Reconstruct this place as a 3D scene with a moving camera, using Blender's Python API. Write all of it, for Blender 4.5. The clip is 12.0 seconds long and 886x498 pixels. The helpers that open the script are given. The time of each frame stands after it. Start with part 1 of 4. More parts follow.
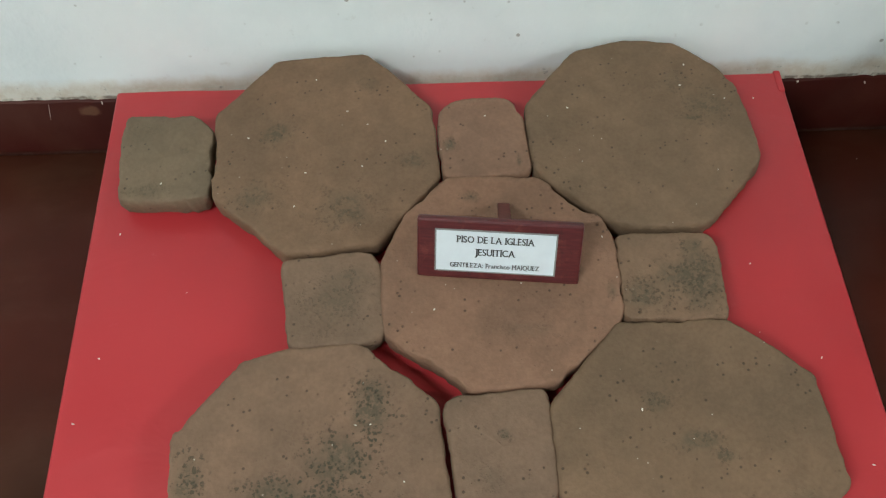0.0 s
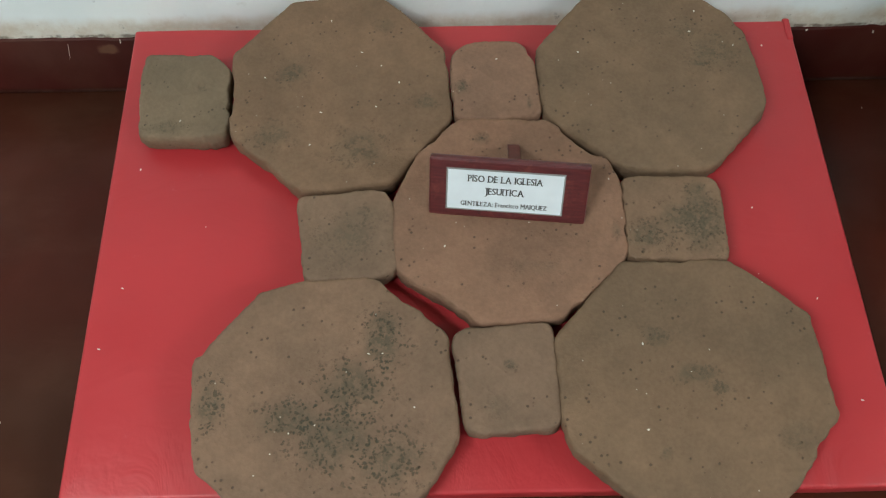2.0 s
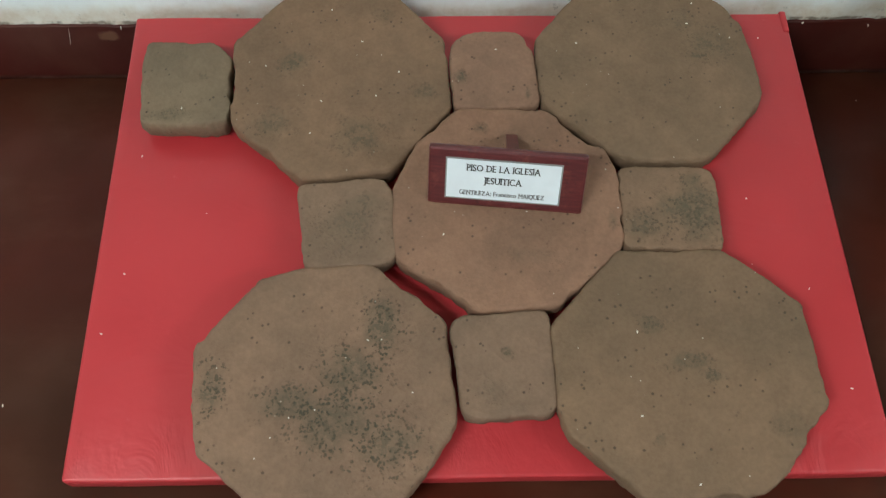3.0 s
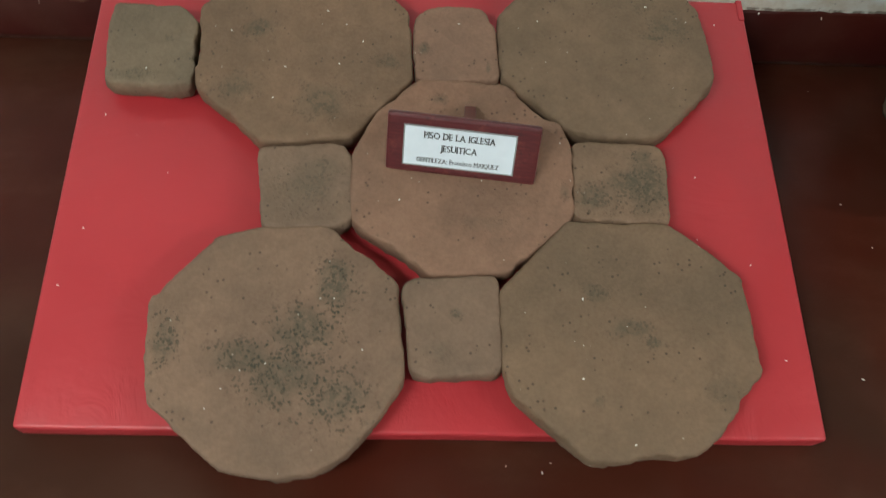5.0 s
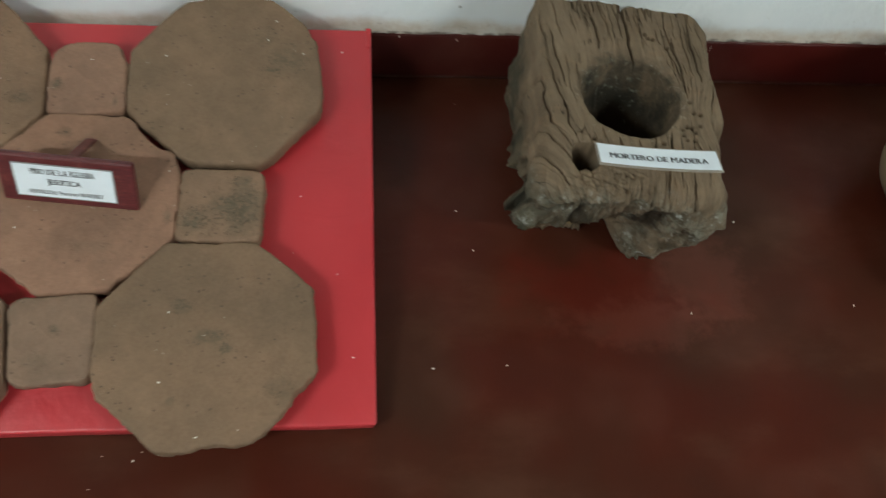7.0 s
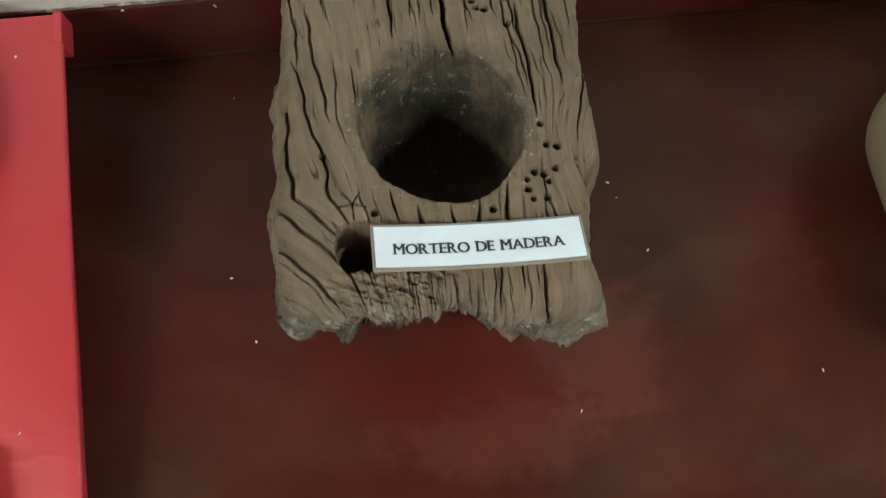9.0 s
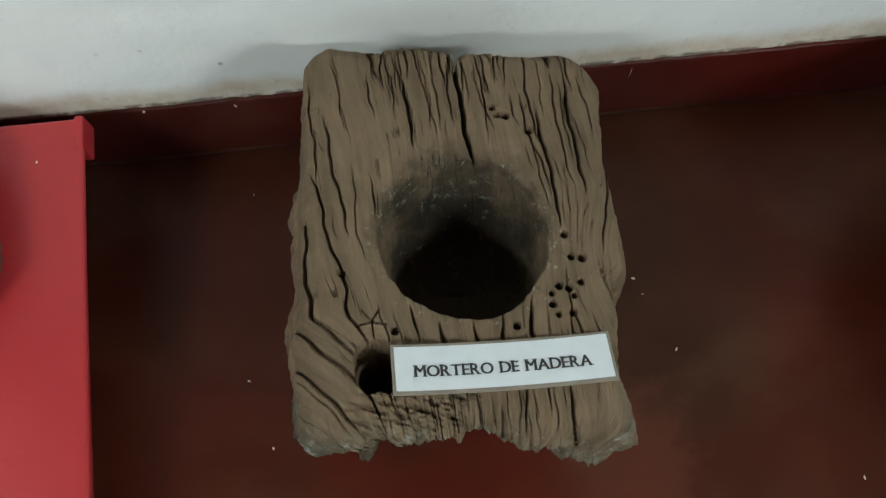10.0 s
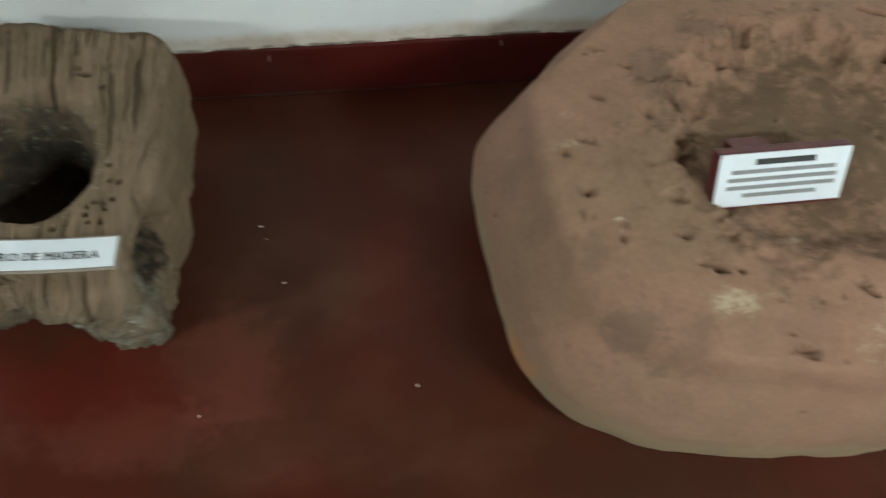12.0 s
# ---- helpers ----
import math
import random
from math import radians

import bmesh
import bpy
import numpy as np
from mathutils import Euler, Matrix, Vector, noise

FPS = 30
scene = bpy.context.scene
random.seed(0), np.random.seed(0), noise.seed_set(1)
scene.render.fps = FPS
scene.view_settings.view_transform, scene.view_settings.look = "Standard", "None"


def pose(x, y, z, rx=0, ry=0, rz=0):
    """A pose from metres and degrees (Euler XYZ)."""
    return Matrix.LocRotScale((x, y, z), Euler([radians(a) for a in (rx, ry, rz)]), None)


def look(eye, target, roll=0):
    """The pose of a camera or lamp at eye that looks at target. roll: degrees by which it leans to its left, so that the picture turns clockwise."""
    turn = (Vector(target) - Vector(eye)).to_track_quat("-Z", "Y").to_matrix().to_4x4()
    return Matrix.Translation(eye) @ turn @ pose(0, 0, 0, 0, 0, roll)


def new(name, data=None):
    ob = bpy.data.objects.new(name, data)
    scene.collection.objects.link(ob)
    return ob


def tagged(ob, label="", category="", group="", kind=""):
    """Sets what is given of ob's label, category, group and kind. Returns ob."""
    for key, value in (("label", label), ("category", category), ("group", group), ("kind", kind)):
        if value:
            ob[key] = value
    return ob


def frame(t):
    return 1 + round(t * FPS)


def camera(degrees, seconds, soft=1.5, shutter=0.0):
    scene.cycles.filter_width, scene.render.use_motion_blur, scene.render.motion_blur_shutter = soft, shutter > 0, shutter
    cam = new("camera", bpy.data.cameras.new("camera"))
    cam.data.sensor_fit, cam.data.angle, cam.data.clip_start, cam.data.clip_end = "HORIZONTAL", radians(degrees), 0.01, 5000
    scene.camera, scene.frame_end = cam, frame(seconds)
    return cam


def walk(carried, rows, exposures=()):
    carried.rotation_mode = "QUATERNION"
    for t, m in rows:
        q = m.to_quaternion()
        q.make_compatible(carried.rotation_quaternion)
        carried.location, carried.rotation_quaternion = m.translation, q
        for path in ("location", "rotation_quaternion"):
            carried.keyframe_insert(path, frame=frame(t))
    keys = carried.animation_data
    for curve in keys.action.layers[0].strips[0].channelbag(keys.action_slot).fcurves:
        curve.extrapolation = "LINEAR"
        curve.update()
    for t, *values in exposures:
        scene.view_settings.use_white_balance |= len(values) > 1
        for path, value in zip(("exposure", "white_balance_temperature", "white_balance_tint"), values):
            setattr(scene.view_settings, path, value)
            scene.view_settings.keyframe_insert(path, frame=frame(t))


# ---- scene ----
cam = camera(56.4, 12.0, soft=1.2, shutter=0.35)
PATH = [
    (0, (-0.041, -0.012, 1.205), (-0.02, 1.268, -0.331), -1.1),
    (0.5, (-0.048, -0.012, 1.19), (-0.017, 1.25, -0.362), -0.2),
    (1, (-0.055, -0.016, 1.2), (-0.037, 1.2, -0.388), -0.3),
    (1.5, (-0.05, -0.058, 1.215), (-0.038, 1.137, -0.389), -0.5),
    (2, (-0.051, -0.057, 1.227), (-0.045, 1.132, -0.382), -0.7),
    (2.5, (-0.057, -0.058, 1.242), (-0.046, 1.127, -0.369), -0.5),
    (3, (-0.057, -0.067, 1.242), (-0.039, 1.097, -0.383), 0.2),
    (3.2, (-0.055, -0.072, 1.241), (-0.029, 1.077, -0.396), 0.7),
    (4.8, (-0.023, -0.124, 1.242), (0.04, 1.058, -0.37), 2.8),
    (5, (-0.023, -0.129, 1.241), (0.055, 1.028, -0.388), 4.6),
    (5.5, (-0.026, -0.206, 1.347), (0.063, 0.88, -0.33), 7.5),
    (6, (0.093, -0.238, 1.582), (0.188, 0.791, -0.13), 8.8),
    (6.5, (0.376, -0.2, 1.654), (0.504, 0.861, -0.036), 8.3),
    (7, (0.6, -0.153, 1.54), (0.807, 0.881, -0.16), 9.5),
    (7.5, (0.799, 0.031, 1.441), (0.999, 0.898, -0.35), 8.9),
    (9.3, (1.051, 0.481, 1.175), (1.213, 1.184, -0.69), 5.8),
    (9.5, (1.056, 0.504, 1.166), (1.213, 1.241, -0.686), 5.0),
    (9.8, (1.043, 0.53, 1.19), (1.194, 1.299, -0.65), 3.8),
    (10, (1.047, 0.515, 1.206), (1.182, 1.343, -0.609), 2.2),
    (10.5, (1.075, 0.452, 1.261), (1.211, 1.356, -0.518), 2.1),
    (11, (1.191, 0.355, 1.356), (1.328, 1.287, -0.408), 3.0),
    (11.5, (1.366, 0.241, 1.399), (1.517, 1.175, -0.363), 4.1),
    (11.7, (1.459, 0.208, 1.405), (1.598, 1.137, -0.36), 3.3),
    (12, (1.591, 0.191, 1.404), (1.819, 1.085, -0.371), 8.0),
]
walk(cam, [(t, look(eye, target, roll)) for t, eye, target, roll in PATH],
     exposures=[(0, -0.28), (2.5, -0.27), (3.2, -0.20), (4.8, -0.27), (5.0, -0.27), (5.5, 0.02), (6.0, -0.18), (6.5, -0.43), (7.0, -0.28), (7.5, 0.02), (9.3, 0.17), (9.5, 0.08), (10.0, -0.28), (10.5, -0.27), (11.0, -0.2), (11.4, -0.06), (12, -0.16)])

# ---- world and light ----
world = bpy.data.worlds.new("world")
scene.world = world
world.use_nodes = True
wn = world.node_tree
sky = wn.nodes.new("ShaderNodeTexSky")
sky.sky_type, sky.sun_disc, sky.sun_elevation, sky.sun_rotation = "NISHITA", False, radians(50), radians(200)
wn.nodes["Background"].inputs["Strength"].default_value = 0.1
wn.links.new(sky.outputs["Color"], wn.nodes["Background"].inputs["Color"])

ROOM = dict(x0=-3.0, x1=4.6, y0=-3.4, y1=1.295, h=3.1)
TUBES = [(-1.7, -1.5, 118.0), (3.7, -1.6, 122.0)]
WINDOW_FILL = 8.0


def area_lamp(name, m, sx, sy, watts, color):
    data = bpy.data.lights.new(name, "AREA")
    data.shape, data.size, data.size_y, data.energy, data.color = "RECTANGLE", sx, sy, watts, color
    ob = new(name, data)
    ob.matrix_world = m
    return ob


for lx, ly, watts in TUBES:
    area_lamp("tube_light", pose(lx, ly, ROOM["h"] - 0.115), 1.2, 0.16, watts, (0.93, 1.0, 0.97))
# unseen window behind the walker, added as weak front fill
area_lamp("window_fill_light", pose(-0.6, ROOM["y0"] + 0.02, 1.75, 90, 0, 0), 1.6, 1.1, WINDOW_FILL, (0.9, 0.97, 1.0))


# ---- materials ----
def nodes_of(name):
    mat = bpy.data.materials.new(name)
    mat.use_nodes = True
    return mat, mat.node_tree, mat.node_tree.nodes["Principled BSDF"]


class Graph:
    """Short ways to add shader nodes to one material."""

    def __init__(self, name):
        self.mat, self.tree, self.bsdf = nodes_of(name)

    def node(self, kind, **props):
        n = self.tree.nodes.new(kind)
        for key, value in props.items():
            setattr(n, key, value)
        return n

    def put(self, socket, value):
        if hasattr(value, "is_linked"):
            self.tree.links.new(value, socket)
        else:
            socket.default_value = value

    def coords(self, which="Object", scale=(1, 1, 1), loc=(0, 0, 0)):
        m = self.node("ShaderNodeMapping")
        self.put(m.inputs["Vector"], self.node("ShaderNodeTexCoord").outputs[which])
        m.inputs["Scale"].default_value, m.inputs["Location"].default_value = scale, loc
        return m.outputs["Vector"]

    def noise(self, vec, scale, detail=4.0, rough=0.55, distortion=0.0):
        n = self.node("ShaderNodeTexNoise")
        self.put(n.inputs["Vector"], vec)
        n.inputs["Scale"].default_value, n.inputs["Detail"].default_value = scale, detail
        n.inputs["Roughness"].default_value, n.inputs["Distortion"].default_value = rough, distortion
        return n.outputs["Fac"]

    def voronoi(self, vec, scale, randomness=1.0):
        n = self.node("ShaderNodeTexVoronoi")
        self.put(n.inputs["Vector"], vec)
        n.inputs["Scale"].default_value, n.inputs["Randomness"].default_value = scale, randomness
        return n.outputs["Distance"]

    def ramp(self, fac, a, b, va=0.0, vb=1.0):
        n = self.node("ShaderNodeMapRange", interpolation_type="SMOOTHSTEP")
        self.put(n.inputs["Value"], fac)
        for key, value in (("From Min", a), ("From Max", b), ("To Min", va), ("To Max", vb)):
            self.put(n.inputs[key], value)
        return n.outputs["Result"]

    def math(self, op, a, b=0.0):
        n = self.node("ShaderNodeMath", operation=op)
        self.put(n.inputs[0], a)
        self.put(n.inputs[1], b)
        return n.outputs[0]

    def mix(self, fac, a, b):
        n = self.node("ShaderNodeMix", data_type="RGBA")
        self.put(n.inputs["Factor"], fac)
        for socket, value in ((n.inputs[6], a), (n.inputs[7], b)):
            self.put(socket, value if hasattr(value, "is_linked") else (*value, 1.0))
        return n.outputs[2]

    def hue(self, color, value, saturation=1.0):
        n = self.node("ShaderNodeHueSaturation")
        self.put(n.inputs["Color"], color)
        self.put(n.inputs["Value"], value)
        self.put(n.inputs["Saturation"], saturation)
        return n.outputs["Color"]

    def axes(self, vec):
        n = self.node("ShaderNodeSeparateXYZ")
        self.put(n.inputs[0], vec)
        return n.outputs

    def spot(self, vec, x, y, rx, ry, wobble=None, inner=0.25):
        """1 inside an ellipse round (x, y), falling to 0 at its edge."""
        o = self.axes(vec)
        dx = self.math("DIVIDE", self.math("SUBTRACT", o[0], x), rx)
        dy = self.math("DIVIDE", self.math("SUBTRACT", o[1], y), ry)
        d = self.math("SQRT", self.math("ADD", self.math("MULTIPLY", dx, dx), self.math("MULTIPLY", dy, dy)))
        if wobble is not None:
            d = self.math("ADD", d, wobble)
        return self.ramp(d, 1.0, inner)

    def finish(self, color, rough, bumps=(), spec=0.5):
        self.put(self.bsdf.inputs["Base Color"], color if hasattr(color, "is_linked") else (*color, 1.0))
        self.put(self.bsdf.inputs["Roughness"], rough)
        self.bsdf.inputs["Specular IOR Level"].default_value = spec
        last = None
        for height, strength, distance in bumps:
            b = self.node("ShaderNodeBump")
            b.inputs["Strength"].default_value, b.inputs["Distance"].default_value = strength, distance
            self.put(b.inputs["Height"], height)
            if last is not None:
                self.put(b.inputs["Normal"], last)
            last = b.outputs["Normal"]
        if last is not None:
            self.put(self.bsdf.inputs["Normal"], last)
        return self.mat


def plain(name, color, rough=0.6, spec=0.5, vary=0.09):
    g = Graph(name)
    v = g.coords()
    n = g.noise(v, 40)
    return g.finish(g.hue((*color, 1), g.ramp(n, 0.3, 0.7, 1 - vary, 1 + vary)), rough, [(g.noise(v, 300, 2), 0.15, 0.001)], spec)


def whitewash_material():
    g = Graph("whitewash")
    v = g.coords()
    big, fine = g.noise(v, 3.5, 5), g.noise(v, 30, 6)
    col = g.mix(g.ramp(big, 0.35, 0.7), (0.85, 0.90, 0.90), (0.78, 0.84, 0.85))
    col = g.mix(g.ramp(fine, 0.66, 0.8, 0, 0.35), col, (0.50, 0.50, 0.46))
    # bare, dirty plaster above the painted skirting
    z = g.math("ADD", g.axes(v)[2], g.math("MULTIPLY", g.math("SUBTRACT", g.noise(v, 9, 6, 0.65), 0.5), 0.05))
    dirt = g.ramp(z, 0.196, 0.160)
    mottle = g.mix(g.ramp(g.noise(v, 22, 6, 0.7), 0.35, 0.65), (0.58, 0.49, 0.38), (0.70, 0.66, 0.58))
    mottle = g.mix(g.ramp(g.noise(v, 45, 5, 0.7), 0.62, 0.72), mottle, (0.30, 0.25, 0.19))
    col = g.mix(g.math("MULTIPLY", dirt, 0.85), col, mottle)
    lip = g.math("MULTIPLY", g.ramp(g.math("ADD", g.axes(v)[2], g.math("MULTIPLY", g.math("SUBTRACT", g.noise(v, 50, 4), 0.5), 0.010)), 0.148, 0.143), g.ramp(g.noise(v, 14, 4, 0.7), 0.42, 0.55))
    col = g.mix(g.math("MULTIPLY", lip, 0.8), col, (0.13, 0.10, 0.075))
    specks = g.ramp(g.voronoi(v, 30), 0.15, 0.08)
    gate = g.ramp(g.noise(g.coords(loc=(3, 1, 2)), 11, 2), 0.55, 0.62)
    col = g.mix(g.math("MULTIPLY", g.math("MULTIPLY", specks, gate), 0.75), col, (0.33, 0.33, 0.30))
    return g.finish(col, 0.85, [(big, 0.35, 0.012), (g.noise(v, 14, 6, 0.6), 0.5, 0.006), (g.noise(v, 120, 3), 0.25, 0.0015)], 0.25)


def oxblood_material(name, base, other, rough_a, rough_b, bump=0.05, spec=0.22):
    g = Graph(name)
    v = g.coords()
    big, mid, fine = g.noise(v, 1.6, 3), g.noise(v, 6, 2, 0.45), g.noise(v, 60, 3)
    col = g.mix(g.ramp(big, 0.35, 0.65), base, other)
    col = g.hue(col, g.ramp(mid, 0.3, 0.7, 0.93, 1.07))
    dust = g.math("MULTIPLY", g.ramp(mid, 0.5, 0.72), 0.07)
    col = g.mix(dust, col, (0.16, 0.09, 0.065))
    smear = g.math("MULTIPLY", g.ramp(g.noise(g.coords(scale=(1.0, 1.8, 1.0), loc=(3, 1, 0)), 3.0, 6, 0.62), 0.48, 0.70), 0.16)
    col = g.mix(smear, col, (0.15, 0.075, 0.045))
    if name == "oxblood_cement":
        # a patch before the mortar where a red reflection is painted into the colour
        red_reflection = g.spot(v, 1.14, 0.665, 0.30, 0.15, g.math("MULTIPLY", g.math("SUBTRACT", g.noise(v, 9, 5, 0.6), 0.5), 1.6))
        col = g.mix(g.math("MULTIPLY", red_reflection, 0.48), col, (0.118, 0.0125, 0.0075))
        for x, y, rx, ry in ((1.37, 0.70, 0.13, 0.15), (1.20, 0.60, 0.22, 0.07)):
            worn = g.spot(v, x, y, rx, ry, g.math("MULTIPLY", g.math("SUBTRACT", g.noise(v, 12, 5, 0.65), 0.5), 2.0), 0.4)
            col = g.mix(g.math("MULTIPLY", worn, 0.32), col, (0.150, 0.052, 0.034))
    if name == "oxblood_paint":
        # dust caught along the foot of the skirting
        line = g.math("MULTIPLY", g.ramp(g.axes(v)[2], 0.010, 0.003), g.ramp(g.noise(v, 6, 5, 0.7), 0.38, 0.62))
        col = g.mix(g.math("MULTIPLY", line, 0.55), col, (0.20, 0.13, 0.10))
        o = g.axes(v)
        face = g.node("ShaderNodeCombineXYZ")
        g.put(face.inputs[0], o[0])
        g.put(face.inputs[1], o[2])
        putty = g.spot(face.outputs[0], -0.727, 0.113, 0.026, 0.016, g.math("MULTIPLY", g.math("SUBTRACT", g.noise(v, 40, 4), 0.5), 1.2), 0.5)
        col = g.mix(g.math("MULTIPLY", putty, 0.7), col, (0.17, 0.085, 0.050))
    return g.finish(col, g.ramp(big, 0.32, 0.68, rough_a, rough_b), [(mid, bump, 0.006), (fine, bump, 0.0015)], spec)


def red_paper_material():
    g = Graph("red_paper")
    v = g.coords()
    big = g.noise(v, 2.2, 3)
    col = g.mix(g.ramp(big, 0.3, 0.7), (0.45, 0.033, 0.040), (0.51, 0.041, 0.048))
    scuff = g.math("MULTIPLY", g.ramp(g.noise(v, 26, 6, 0.7), 0.64, 0.78), 0.22)
    col = g.mix(scuff, col, (0.62, 0.20, 0.19))
    folds = g.noise(g.coords(scale=(1.0, 1.6, 1.0)), 5, 3, 0.5, 1.2)
    crease = g.math("MULTIPLY", g.noise(g.coords(scale=(1.0, 0.5, 1.0), loc=(4, 2, 0)), 13, 4, 0.6, 1.0), g.ramp(g.axes(v)[1], 0.16, 0.02))
    return g.finish(col, g.ramp(big, 0.3, 0.7, 0.34, 0.44), [(crease, 0.3, 0.012), (folds, 0.28, 0.010), (g.noise(v, 240, 2), 0.05, 0.001)], 0.45)


def terracotta_material(name, base, stains, pores=0.25):
    """Worn fired clay. stains: ellipses (x, y, rx, ry, darkness) of grey-green lichen and soot in the tile's own metres."""
    g = Graph(name)
    v = g.coords()
    lo = g.noise(g.coords(loc=(stains[0][0] * 7 + 2, stains[0][1] * 5, 0)), 6, 5, 0.6)
    mid, fine = g.noise(v, 26, 6, 0.65), g.noise(v, 150, 4, 0.6)
    dark = tuple(c * f for c, f in zip(base, (0.86, 0.88, 0.88)))
    light = tuple(min(1, c * f) for c, f in zip(base, (1.12, 1.10, 1.08)))
    col = g.mix(g.ramp(lo, 0.32, 0.68), dark, light)
    col = g.hue(col, g.ramp(mid, 0.25, 0.75, 0.91, 1.09))
    col = g.hue(col, g.ramp(fine, 0.3, 0.7, 0.94, 1.06))
    pale = g.math("MULTIPLY", g.ramp(g.noise(v, 18, 6, 0.7), 0.63, 0.76), 0.35)
    col = g.mix(pale, col, tuple(min(1, c * 1.5) for c in base))
    wob = g.math("MULTIPLY", g.math("SUBTRACT", g.noise(v, 30, 5, 0.7), 0.5), 1.9)
    warped = g.node("ShaderNodeVectorMath", operation="ADD")
    jitter = g.node("ShaderNodeCombineXYZ")
    for axis, loc in ((0, (2, 5, 0)), (1, (6, 1, 3))):
        g.put(jitter.inputs[axis], g.math("MULTIPLY", g.math("SUBTRACT", g.noise(g.coords(loc=loc), 130, 3, 0.6), 0.5), 0.012))
    g.put(warped.inputs[0], v)
    g.put(warped.inputs[1], jitter.outputs[0])
    spots = g.math("MULTIPLY", g.ramp(g.voronoi(warped.outputs[0], 165), 0.50, 0.34), g.ramp(g.noise(g.coords(loc=(7, 2, 4)), 50, 4, 0.65), 0.46, 0.53))
    blot = g.ramp(g.noise(v, 60, 5, 0.75), 0.42, 0.6)
    dents = None
    for x, y, rx, ry, k in stains:
        area = g.math("MULTIPLY", g.spot(v, x, y, rx, ry, wob), k)
        wide = g.math("MULTIPLY", g.spot(v, x, y, rx * 1.35, ry * 1.35, wob, 0.5), min(1.0, k))
        col = g.mix(g.math("MULTIPLY", area, 0.28), col, (0.100, 0.086, 0.056))
        col = g.mix(g.math("MULTIPLY", area, g.math("MULTIPLY", blot, 0.62)), col, (0.076, 0.071, 0.048))
        dent = g.math("MULTIPLY", wide, spots)
        col = g.mix(g.math("MULTIPLY", dent, pores * 1.6), col, (0.062, 0.055, 0.037))
        dents = dent if dents is None else g.math("MAXIMUM", dents, dent)
    chips = g.math("MULTIPLY", g.ramp(g.voronoi(g.coords(loc=(4, 7, 1)), 48), 0.07, 0.045), g.ramp(g.noise(g.coords(loc=(1, 9, 4)), 17, 2), 0.56, 0.6))
    col = g.mix(g.math("MULTIPLY", chips, 0.75), col, (0.55, 0.49, 0.40))
    holes = g.math("MULTIPLY", g.ramp(g.voronoi(g.coords(loc=(8, 3, 5)), 75), 0.20, 0.10), g.ramp(g.noise(g.coords(loc=(6, 2, 8)), 14, 3), 0.50, 0.56))
    col = g.mix(g.math("MULTIPLY", holes, 0.65), col, (0.06, 0.045, 0.035))
    return g.finish(col, 0.82, [(lo, 0.25, 0.012), (mid, 0.5, 0.004), (fine, 0.6, 0.0014), (g.math("SUBTRACT", 1.0, holes), 0.6, 0.003), (g.math("SUBTRACT", 1.0, dents), 0.6, 0.0025)], 0.25)


